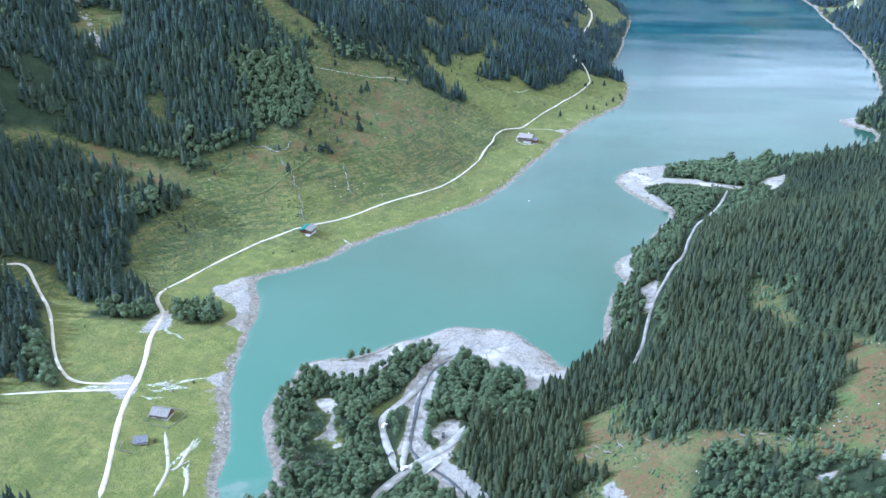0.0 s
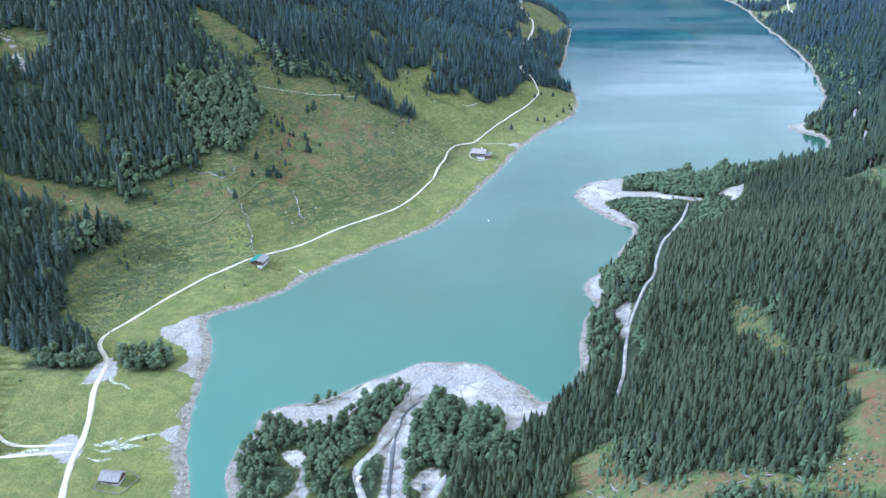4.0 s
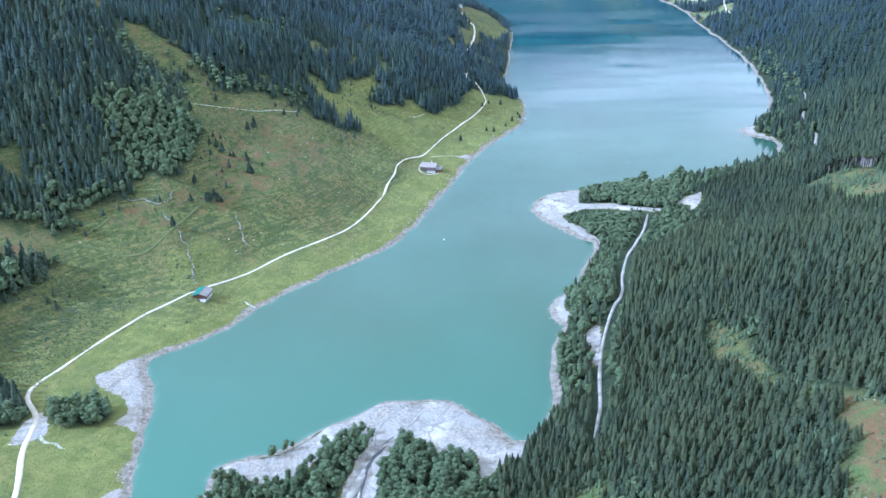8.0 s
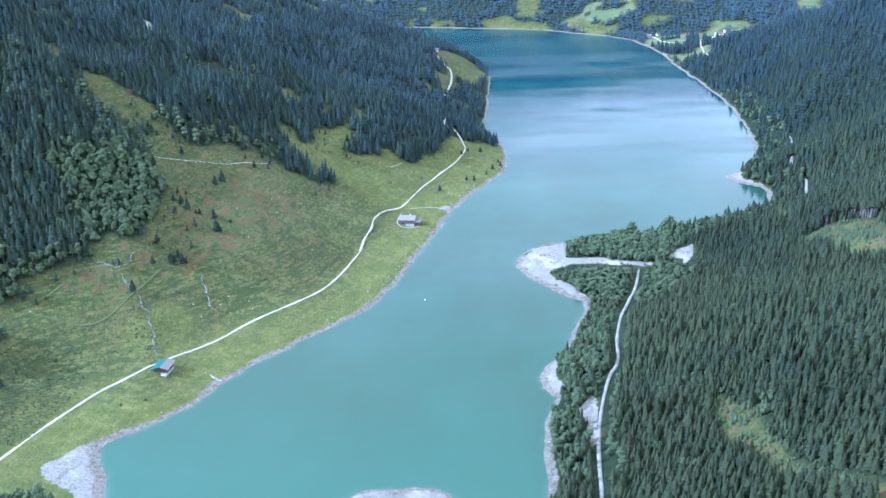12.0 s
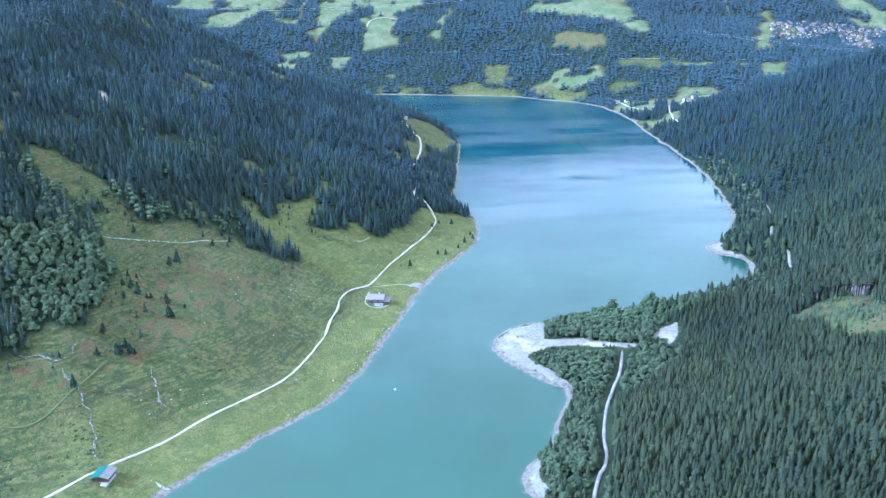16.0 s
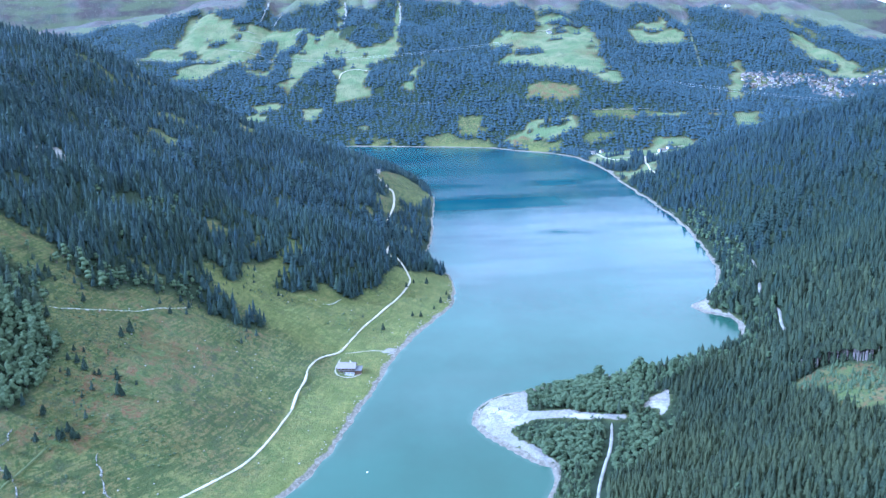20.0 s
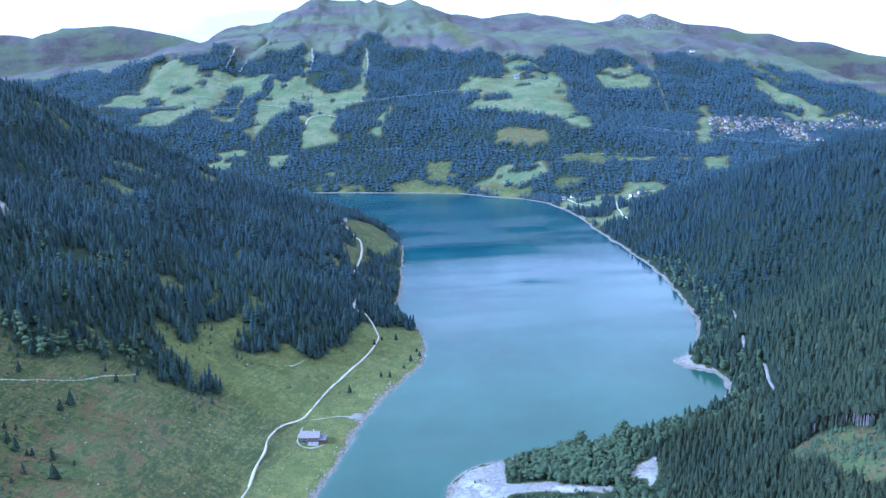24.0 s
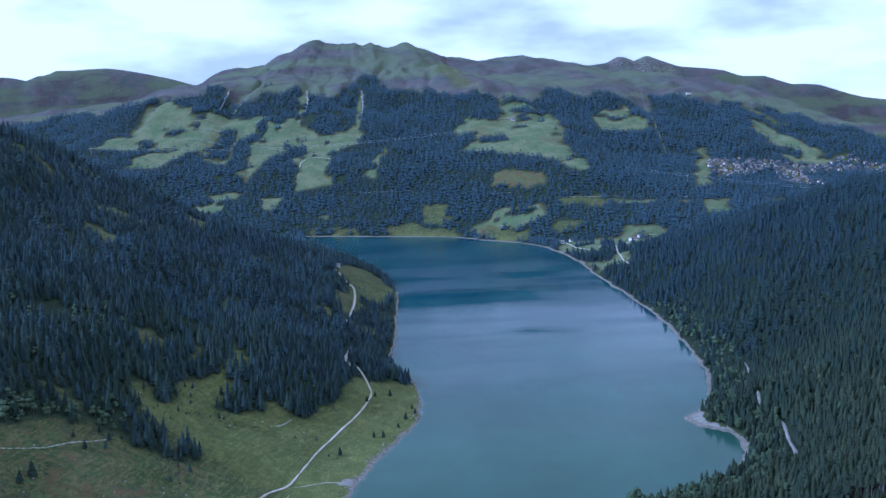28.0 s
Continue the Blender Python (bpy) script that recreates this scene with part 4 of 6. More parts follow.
# ---- roads: strips that follow the ground ----
def strip(name, line, width, label, lift=0.22, material=MAT_ROAD, ragged=0.35, sway=0.0, grain=11.0):
    p = rounded(line, 2, False)
    seg = np.hypot(*np.diff(p, axis=0).T)
    s = np.r_[0, np.cumsum(seg)]
    u = np.linspace(0, s[-1], max(4, int(s[-1] / (3 if grain > 6 else 1.2))))
    x, y = np.interp(u, s, p[:, 0]), np.interp(u, s, p[:, 1])
    dx, dy = np.gradient(x), np.gradient(y)
    k = np.hypot(dx, dy) + 1e-9
    across = np.array([-0.58, -0.5, 0, 0.5, 0.58])
    wide = width * (1 + ragged * 0.5 * ripple(u, u * 0 + p[0, 0], grain, 41, 3))
    x, y = x + sway * ripple(u, u * 0 + 5, grain * 2, 43, 2), y + sway * ripple(u, u * 0 + 9, grain * 2, 47, 2)
    wide = wide * np.clip(np.minimum(u, u[-1] - u) / 6 + 0.1, 0, 1)
    gx = x[:, None] - (dy / k * wide)[:, None] * across
    gy = y[:, None] + (dx / k * wide)[:, None] * across
    mid = np.maximum(land(x, y)[0], land(gx, gy)[0].max(1) - 0.8)
    if material in (MAT_ROAD, MAT_LANE):
        padded = np.pad(mid, 1, mode="edge")
        crown = np.max([padded[k:k + len(mid)] for k in range(3)], 0)
        mid = np.maximum(np.convolve(np.pad(crown, 4, mode="edge"), np.ones(9) / 9, "valid"), mid - 0.05) - 0.12
    else:
        mid = np.maximum(np.convolve(np.pad(mid, 2, mode="edge"), np.ones(5) / 5, "valid"), mid - 0.15)
    gz = mid[:, None] + lift + np.array([-0.75, 0, 0.04, 0, -0.75])
    me = bpy.data.meshes.new(name)
    me.vertices.add(gx.size)
    me.vertices.foreach_set("co", np.stack([gx, gy, gz], -1).astype(np.float32).ravel())
    i = (np.arange(len(u) - 1)[:, None] * 5 + np.arange(4)).ravel()
    fill(me, np.stack([i, i + 5, i + 6, i + 1], 1))
    me.materials.append(material)
    return tagged(new(name, me), label, "road", kind="structure")


FORD = ROAD_WEST.index((-239, 429))
strip("road", ROAD_WEST[:FORD + 2], 3.0, "pale gravel lakeside road across the flat meadow")
strip("road", ROAD_WEST[FORD:] + ROAD_WEST_NORTH[1:], 1.95, "narrow pale gravel lakeside road curving below the pasture")
strip("road", ROAD_WEST_WOOD, 3.2, "pale gravel road glimpsed between the spruces", 0.6)
strip("road", ROAD_CAPE, 3.0, "pale gravel road over the wooded headland", 0.6)
strip("road", TRACK_SW, 2.2, "narrow pale gravel track along the wood's edge")
strip("road", TRACK_S, 2.0, "narrow pale gravel track across the flat meadow")
strip("road", TRACK_BARN, 2.0, "worn farm track beside the barn", 0.2, MAT_WORN, 0.35)
strip("road", TRACK_SHORE, 1.9, "worn pale track towards the shore", 0.2, MAT_WORN, 0.5, 0.6)
strip("road", ROAD_EAST, 2.0, "pale gravel forest road behind the wooded shore", 0.6, MAT_LANE)
for far_road in (ROAD_FAR_EAST, ROAD_FAR_EAST_LOW, ROAD_FAR_EAST_MID):
    strip("road", far_road, 2.8, "pale forest road climbing through the far spruces", 0.8, MAT_LANE)
strip("road", ROAD_DELTA, 4.6, "wide pale road crossing the stream", 0.4, MAT_LANE)
strip("road", ROAD_LOOP, 4.4, "gravel loop beside the stream bed", 0.16, MAT_LANE)
strip("road", LOOP_EAST, 3.6, "pale gravel lane along the stream", 0.16, MAT_LANE)
strip("road", TRACK_FORK, 1.5, "worn pale track forking towards the shore", 0.2, MAT_WORN, 0.9, 0.6)
strip("path", SKI_LINE, 7.0, "straight grassy lift cutting through the far woods", 0.6, MAT_GROUND)
for far_road in (FAR_ROAD_A, FAR_ROAD_B, FAR_ROAD_C, FAR_ROAD_D, FAR_ROAD_E):
    strip("road", far_road, 3.0, "pale road between far fields", 1.0)
for far_road in FAR_LANES:
    strip("road", far_road, 2.0, "pale lane winding over the far slope", 1.2, MAT_LANE)
for trail in FAR_SCREES:
    strip("path", trail, 5.0, "pale scree gully below the far crest", 1.0, MAT_LANE, 1.4, 3.0)
for trail in (PATH_HUT, PATH_LOW):
    strip("path", trail, 1.5, "faint grassy track across the slope", 0.12, MAT_TRACK, 0.6)
for trail in PATHS_STONY:
    strip("path", trail, 1.5, "short stony path across the green slope", 0.2, MAT_RILL, 1.2, 0.6, 4.0)
strip("path", PATH_HILL, 1.3, "narrow stony path worn into the hillside", 0.2, MAT_RILL, 1.2, 0.8, 4.0)
for trail in (PATH_GRAY, RAMP_GRAY):
    strip("path", trail, 1.2, "narrow worn path beside the inn", 0.15, MAT_WORN, 0.8, 0.3)
for trail in (GULLY_A, GULLY_B, GULLY_C):
    strip("path", trail, 1.3, "stony gully washed into the hillside", 0.12, MAT_STONY, 1.6, 2.2, 4.0)


# ---- woods ----


def cone_tree(seed, layers=6, points=8, trunk=True):
    """A spruce of height 1 and radius about 0.2: drooping, ragged tiers of boughs round a thin trunk."""
    r = np.random.default_rng(seed)
    verts, faces = [], []
    for k in range(layers):
        f = k / layers
        low = 0.07 + 0.83 * f
        top = min(1.0, low + 0.30 * (1 - 0.35 * f))
        rad = 0.245 * (1 - f) ** 0.85 + 0.016
        base = len(verts)
        off = r.normal(0, 0.012, 2) * (1 - f)
        verts.append((off[0] * 0.3, off[1] * 0.3, top))
        turn = r.uniform(0, 6.28)
        for j in range(points):
            a = turn + 6.2832 * (j + r.uniform(-0.2, 0.2)) / points
            q = rad * (1.0 + r.uniform(-0.18, 0.18) if j % 2 == 0 else 0.56 + r.uniform(-0.1, 0.1))
            verts.append((math.cos(a) * q + off[0], math.sin(a) * q + off[1], low - (0.035 if j % 2 == 0 else -0.02) * (1 - f) + r.uniform(-0.012, 0.012)))
        for j in range(points):
            faces.append((base, base + 1 + j, base + 1 + (j + 1) % points))
    split = len(faces)
    if trunk:
        base = len(verts)
        for z, q in ((-0.04, 0.016), (0.45, 0.009)):
            for j in range(4):
                verts.append((math.cos(j * 1.571) * q, math.sin(j * 1.571) * q, z))
        for j in range(4):
            a, b = base + j, base + (j + 1) % 4
            faces += [(a, b, b + 4), (a, b + 4, a + 4)]
    return np.array(verts), np.array(faces), split


def round_tree(seed, cores=6, leaves=120, slim=1.0):
    """A broadleaf tree of height 1: a forked trunk, dark clumps inside and a loose coat of leaf sprays with an uneven outline."""
    r = np.random.default_rng(seed)
    bm = bmesh.new()
    lumps = []
    for k in range(cores):
        f = (k + 0.5) / cores
        a = r.uniform(0, 6.28)
        q = r.uniform(0.05, 0.16) * (1.1 - 0.6 * f)
        size = (0.215 - 0.10 * f) * r.uniform(0.85, 1.15) * slim
        lumps.append((Vector((math.cos(a) * q, math.sin(a) * q, 0.30 + 0.56 * f)), size))
        for v in bmesh.ops.create_icosphere(bm, subdivisions=1, radius=size * 0.86)["verts"]:
            v.co *= r.uniform(0.75, 1.2)
            v.co += lumps[-1][0]
    bm.verts.index_update()
    verts = [tuple(v.co) for v in bm.verts]
    faces = [tuple(v.index for v in f.verts) for f in bm.faces]
    bm.free()
    for k in range(leaves):
        c, size = lumps[r.integers(0, len(lumps))]
        d = Vector(r.normal(0, 1, 3)).normalized()
        d.z = abs(d.z) if r.uniform() < 0.6 else d.z
        p = c + d * size * r.uniform(0.92, 1.22)
        u = d.cross(Vector(r.normal(0, 1, 3))).normalized()
        w = (d.cross(u) + d * r.normal(0, 0.35)).normalized()
        s = r.uniform(0.03, 0.062)
        base = len(verts)
        for p2 in (p + u * s, p - u * s * 0.6 + w * s * 0.9, p - u * s * 0.4 - w * s):
            verts.append(tuple(p2 + d * r.normal(0, 0.012)))
        faces.append((base, base + 1, base + 2))
    split = len(faces)
    base = len(verts)
    for z, q, s in ((-0.05, 0.026, 0), (0.5, 0.012, 0.03)):
        for j in range(3):
            verts.append((math.cos(j * 2.094) * q + s, math.sin(j * 2.094) * q, z))
    for j in range(3):
        a, b = base + j, base + (j + 1) % 3
        faces += [(a, b, b + 3), (a, b + 3, a + 3)]
    return np.array(verts), np.array(faces), split


def stand_and_haze(x, y):
    """0 in the young plantations east of the lake, 0.5 in the old western wood, up to 1 with distance, where painted
    haze blues the needles.
    """
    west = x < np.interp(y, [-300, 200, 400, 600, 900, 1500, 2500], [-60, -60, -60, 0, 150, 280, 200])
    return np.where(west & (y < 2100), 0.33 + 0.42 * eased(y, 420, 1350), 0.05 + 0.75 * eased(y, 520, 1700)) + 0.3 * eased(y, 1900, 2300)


def plant(name, kinds, x, y, tall, wide, leaf, label, seed=0):
    """Many trees in one mesh: kinds are models of height 1, set at x, y with their own heights, spread and turn."""
    r = np.random.default_rng(seed)
    z = land(x, y)[0]
    pick = r.integers(0, len(kinds), len(x))
    stand_haze = stand_and_haze(x, y) + r.normal(0, 0.09, len(x)) + 0.12 * ripple(x, y, 38, 67, 2)
    all_v, all_f, all_t, all_a, all_m, start = [], [], [], [], [], 0
    for k, (v, f, split) in enumerate(kinds):
        sel = np.flatnonzero(pick == k)
        if not len(sel):
            continue
        turn = r.uniform(0, 6.2832, len(sel))
        c, s = np.cos(turn)[:, None], np.sin(turn)[:, None]
        h, w = tall[sel][:, None], (tall * wide)[sel][:, None]
        lean = r.normal(0, 0.02, (len(sel), 2))
        px = (v[:, 0] * c - v[:, 1] * s) * w + v[:, 2] * h * lean[:, :1] + x[sel][:, None]
        py = (v[:, 0] * s + v[:, 1] * c) * w + v[:, 2] * h * lean[:, 1:] + y[sel][:, None]
        pz = v[:, 2] * h + z[sel][:, None]
        all_v.append(np.stack([px, py, pz], -1).reshape(-1, 3))
        all_f.append((f[None] + (np.arange(len(sel)) * len(v))[:, None, None] + start).reshape(-1, 3))
        mat = np.zeros(len(f), np.int32)
        mat[split:] = 1
        all_m.append(np.tile(mat, len(sel)))
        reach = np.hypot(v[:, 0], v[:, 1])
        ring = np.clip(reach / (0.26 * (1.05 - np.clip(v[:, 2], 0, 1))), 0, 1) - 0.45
        # Distant trees get lighter needles for haze, far slopes darker ones for shade.
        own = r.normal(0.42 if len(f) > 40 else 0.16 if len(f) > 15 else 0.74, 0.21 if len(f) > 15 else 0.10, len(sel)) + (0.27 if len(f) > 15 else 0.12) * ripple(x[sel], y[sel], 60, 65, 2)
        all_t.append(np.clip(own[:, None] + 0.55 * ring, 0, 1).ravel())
        all_a.append(np.repeat(np.clip(stand_haze[sel], 0, 1), len(v)))
        start += len(v) * len(sel)
    me = bpy.data.meshes.new(name)
    verts = np.concatenate(all_v)
    me.vertices.add(len(verts))
    me.vertices.foreach_set("co", verts.astype(np.float32).ravel())
    fill(me, np.concatenate(all_f))
    me.polygons.foreach_set("material_index", np.concatenate(all_m))
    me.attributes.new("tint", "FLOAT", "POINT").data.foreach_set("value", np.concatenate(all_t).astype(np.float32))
    me.attributes.new("stand_haze", "FLOAT", "POINT").data.foreach_set("value", np.concatenate(all_a).astype(np.float32))
    me.materials.append(leaf)
    me.materials.append(MAT_BARK)
    return tagged(new(name, me), label, "wood", kind="stuff")


def scatter(x0, x1, y0, y1, gap, seed):
    """Places on a jittered grid."""
    r = np.random.default_rng(seed)
    gx, gy = np.meshgrid(np.arange(x0, x1, gap), np.arange(y0, y1, gap))
    gx = gx + (np.arange(gx.shape[0]) % 2)[:, None] * gap * 0.5
    return (gx + r.uniform(-0.42, 0.42, gx.shape) * gap).ravel(), (gy + r.uniform(-0.42, 0.42, gy.shape) * gap).ravel()


ALL_LINES = ROADS + [PATH_HILL, SKI_LINE]
WIDE_LANES = [ROAD_EAST, ROAD_DELTA, ROAD_LOOP, LOOP_EAST]


def wooded(x, y, clear=4.5):
    """Where trees stand: wood cover, off the water's edge and the roads."""
    z, edge = land(x, y)
    wood, gravel, dry, high = covers(x, y, z, edge, 9.0)
    ok = (wood > 0.5 + 0.3 * ripple(x, y, 13, 99, 2)) & (edge > 5)
    ok &= (x > 30 - 0.8 * (y + 91)) & (x < np.maximum(112 + 0.36 * (y + 91), np.maximum(70 + 0.51 * (y + 20), 80 + 0.70 * (y - 227))))
    for line in ALL_LINES:
        p = np.asarray(line, float)
        k = np.flatnonzero(ok & (x > p[:, 0].min() - 20) & (x < p[:, 0].max() + 20) & (y > p[:, 1].min() - 20) & (y < p[:, 1].max() + 20))
        if len(k):
            ok[k] &= apart_from(rounded(p, 1, False), x[k], y[k], False) > (5.3 if line in WIDE_LANES else clear)
    return ok, z, edge


SPRUCES = [cone_tree(s) for s in (1, 2, 3, 4, 5)]
SPRUCES_NEAR = [cone_tree(s, 7, 9) for s in (11, 12, 13, 14, 15, 16)]
SPRUCES_FAR = [cone_tree(s, 4, 7, False) for s in (6, 7, 8)]
SPRUCES_DISTANT = [cone_tree(s, 2, 5, False) for s in (9, 10)]
BROADS = [round_tree(s, 6, 140) for s in (1, 2, 3, 4, 5)]
BROADS_FAR = [round_tree(s, 2, 24, 1.25) for s in (5, 6, 7)]


def broad_share(x, y, z, edge):
    """How likely a tree is a broadleaf one: by the water, on the flats, in patches on the slopes."""
    east_shore = (x > np.interp(y, [600, 900, 1500], [60, 150, 280])) & (edge < np.where(y < 850, 40, 42)) & (y > 420) & (y < 1500)
    flats = (y < 440) & (x > -120) & (x < np.where(y < 318, 16, 52)) & (z < 14)
    spit = (boxed(FAN, x, y, 10) > 0.5)
    share = np.where(east_shore, np.where(y < 850, 0.85, 0.45), 0.02 * (y < 1000)) + 1.0 * flats + 0.85 * spit
    share = share + 1.1 * boxed(BROADLEAF_W, x, y, 12)
    top = np.flatnonzero((x < -135) & (x > -330) & (y > 560) & (y < 930))
    if len(top):
        rim = apart_from(MEADOW_W, x[top], y[top])
        share[top] += 0.75 * (1 - eased(rim, 8, 30 + 18 * ripple(x[top], y[top], 30, 57, 2)))
    for clump in (CLUMP_A, CLUMP_B, ISLE_LOOP, ISLE_BRIDGE, WOOD_DELTA, BROADLEAF_SW):
        share = share + 1.8 * boxed(clump, x, y, 8)
    share = share + 0.85 * ((x > 112) & (y < 264)) + 0.35 * (ripple(x, y, 60, 51, 2) > 0.75) * (y < 1100)
    return share


def grow_region(label, x0, x1, y0, y1, gap, models, seed, tall=(11, 19)):
    x, y = scatter(x0, x1, y0, y1, gap, seed)
    ok, z, edge = wooded(x, y)
    thin = ripple(x, y, 45, 61, 2) > np.where((x < 130) & (y > 600) | (x < -150), -0.85, -1.3)
    x, y, z, edge = x[ok & thin], y[ok & thin], z[ok & thin], edge[ok & thin]
    r = np.random.default_rng(seed + 1)
    broad = r.uniform(0, 1, len(x)) < broad_share(x, y, z, edge)
    # Wide broadleaf crowns stand further apart than spruces.
    keep = ~broad | (r.uniform(0, 1, len(x)) < (gap / 5.0) ** 2 + 0.2)
    x, y, z, edge, broad = x[keep], y[keep], z[keep], edge[keep], broad[keep]
    h = r.uniform(*tall, len(x)) * (1 + 0.24 * ripple(x, y, 70, 71, 2) + 0.16 * ripple(x, y, 22, 73, 2)) * np.where(r.uniform(0, 1, len(x)) < 0.2, r.uniform(0.45, 0.8, len(x)), 1) * np.where(r.uniform(0, 1, len(x)) < 0.1, 1.3, 1)
    h = h * np.where((x > 105) & (y < 266), 0.8, 1) * np.where((x > 75) & (x < 232) & (y > 262) & (y < 350), 0.82, 1)
    h = h * np.where(boxed(FAN, x, y, 6) > 0.5, 0.72, 1)
    h = h * (1 + 0.45 * boxed(CLUMP_A, x, y, 6))
    glade = np.maximum.reduce([boxed(g, x, y + d, 4) for g in (GAP_GLADE, GAP_UPPER) for d in (7, 15)])
    h = h * np.where(glade > 0.4, 0.55, 1)
    ahead = np.maximum.reduce([boxed(g, x, y + d, 5) for g in (SPIT_BAR, YARD, LAYBY, COVE_BEACH, BANK_YARD, DELTA_YARD) for d in (6, 14, 22)])
    h = h * np.where(ahead > 0.3, 0.42, 1)
    if (~broad).any():
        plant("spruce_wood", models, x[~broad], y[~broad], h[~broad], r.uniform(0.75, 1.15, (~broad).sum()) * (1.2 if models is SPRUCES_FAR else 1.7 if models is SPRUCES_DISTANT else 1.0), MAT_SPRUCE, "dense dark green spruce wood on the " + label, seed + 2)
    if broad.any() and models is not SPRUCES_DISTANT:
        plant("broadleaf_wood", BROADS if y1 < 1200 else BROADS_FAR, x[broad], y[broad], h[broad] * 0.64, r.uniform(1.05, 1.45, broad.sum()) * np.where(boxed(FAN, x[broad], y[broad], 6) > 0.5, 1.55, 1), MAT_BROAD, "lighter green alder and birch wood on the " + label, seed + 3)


grow_region("near eastern slope", 40, 420, 206, 760, 3.6, SPRUCES_NEAR, 100, (8.5, 13.5))
grow_region("river flats", -130, 40, 215, 450, 3.3, SPRUCES_NEAR, 110, (9, 14))
grow_region("middle eastern slope", 120, 720, 760, 1150, 4.7, SPRUCES, 120, (10, 16))
grow_region("steep eastern slope", 420, 620, 400, 760, 7.0, SPRUCES_FAR, 125)
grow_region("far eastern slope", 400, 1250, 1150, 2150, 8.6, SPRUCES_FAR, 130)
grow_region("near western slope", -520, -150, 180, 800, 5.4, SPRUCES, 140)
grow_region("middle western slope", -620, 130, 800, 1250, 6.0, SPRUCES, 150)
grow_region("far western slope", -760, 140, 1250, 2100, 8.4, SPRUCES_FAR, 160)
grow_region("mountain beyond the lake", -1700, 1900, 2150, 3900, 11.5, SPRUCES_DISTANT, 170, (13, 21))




def pole_tree(seed):
    """A tall spruce from inside the wood, bare below, as the edge of a felling lays it open."""
    v, f, split = cone_tree(seed, 4, 8)
    v[:, 2] = np.where(np.arange(len(v)) < 36, 0.55 + 0.45 * v[:, 2], v[:, 2] * 1.35)
    v[:36, :2] *= 0.8
    v[36:, :2] *= 1.6
    return v, f, split


pole_line = rounded(POLE_EDGE, 2, False)
pole_s = np.r_[0, np.cumsum(np.hypot(*np.diff(pole_line, axis=0).T))]
pole_rng = np.random.default_rng(77)
pole_u = np.sort(pole_rng.uniform(0, pole_s[-1], 90))
pole_x = np.interp(pole_u, pole_s, pole_line[:, 0]) + pole_rng.normal(0, 2.0, 90)
pole_y = np.interp(pole_u, pole_s, pole_line[:, 1]) + pole_rng.uniform(-1, 9, 90)
plant("spruce_edge", [pole_tree(s) for s in (21, 22, 23)], pole_x, pole_y, pole_rng.uniform(15, 20, 90), np.ones(90), MAT_SPRUCE, "row of bare-stemmed spruces at the edge of a clearing", 79).data.materials[1] = MAT_STEM


# ---- materials of things ----
def make_wood(name, dark, light):
    n = Nodes(name)
    c = n.mix(n.noise(1.2, 5, 0.6, stretch=(1, 1, 9)), dark, light)
    n.bump(n.noise(2.0, 3, 0.6, stretch=(0.3, 0.3, 6)), 0.5, 0.08)
    return n.done(c, 0.85, 0, 0.2)


def make_plain(name, a, b, rough=0.6, metal=0.0, scale=1.5):
    n = Nodes(name)
    return n.done(n.mix(n.ramp(n.noise(scale, 5, 0.6), (0.3, 0.0), (0.7, 1.0)), a, b), rough, metal, 0.35)


def make_varied(name, a, b, rough=0.7):
    """Paint that differs from house to house."""
    n = Nodes(name)
    c = n.mix(n.random(), a, b)
    return n.done(n.mix(n.ramp(n.noise(0.6, 4), (0.3, 0.0), (0.7, 0.35)), c, (0.2, 0.17, 0.14)), rough)


MAT_LOG = make_wood("weathered_logs", (0.075, 0.045, 0.03), (0.16, 0.10, 0.065))
MAT_BOARD = make_wood("grey_boards", (0.12, 0.105, 0.09), (0.24, 0.22, 0.195))
MAT_SHINGLE = make_plain("grey_shingles", (0.125, 0.115, 0.10), (0.21, 0.195, 0.17), 0.6, 0, 0.8)
MAT_SHINGLE_DARK = make_plain("dark_shingles", (0.10, 0.10, 0.105), (0.18, 0.18, 0.185), 0.7, 0, 0.8)
MAT_SHINGLE_PALE = make_plain("pale_shingles", (0.19, 0.165, 0.145), (0.26, 0.23, 0.20), 0.8, 0, 0.9)
MAT_TEAL = make_plain("teal_sheet_roof", (0.02, 0.105, 0.075), (0.035, 0.145, 0.105), 0.6, 0, 0.5)
MAT_STONE = make_plain("rubble_stone", (0.28, 0.27, 0.25), (0.5, 0.49, 0.47), 0.9, 0, 1.2)
MAT_ROCK = make_plain("pale_rock", (0.18, 0.168, 0.142), (0.41, 0.385, 0.335), 0.9, 0, 0.7)
MAT_WHITE = make_plain("white_render", (0.66, 0.65, 0.62), (0.8, 0.79, 0.77), 0.8, 0, 0.6)
MAT_GLASS = make_plain("window_glass", (0.02, 0.03, 0.035), (0.04, 0.05, 0.06), 0.08, 0, 1.0)
MAT_CONCRETE = make_plain("concrete", (0.36, 0.355, 0.34), (0.5, 0.49, 0.47), 0.85, 0, 0.9)
MAT_TYRE = make_plain("tyre_rubber", (0.015, 0.015, 0.015), (0.03, 0.03, 0.03), 0.9)
MAT_CAR_WHITE = make_plain("white_car_paint", (0.72, 0.73, 0.74), (0.8, 0.8, 0.8), 0.25)
MAT_CAR_DARK = make_plain("dark_car_paint", (0.02, 0.022, 0.03), (0.04, 0.045, 0.055), 0.2)
MAT_CAR_SILVER = make_plain("silver_car_paint", (0.42, 0.43, 0.45), (0.5, 0.51, 0.53), 0.25, 0.3)
MAT_RED_ROOF = make_varied("tile_and_sheet_roofs", (0.05, 0.045, 0.043), (0.21, 0.17, 0.15))
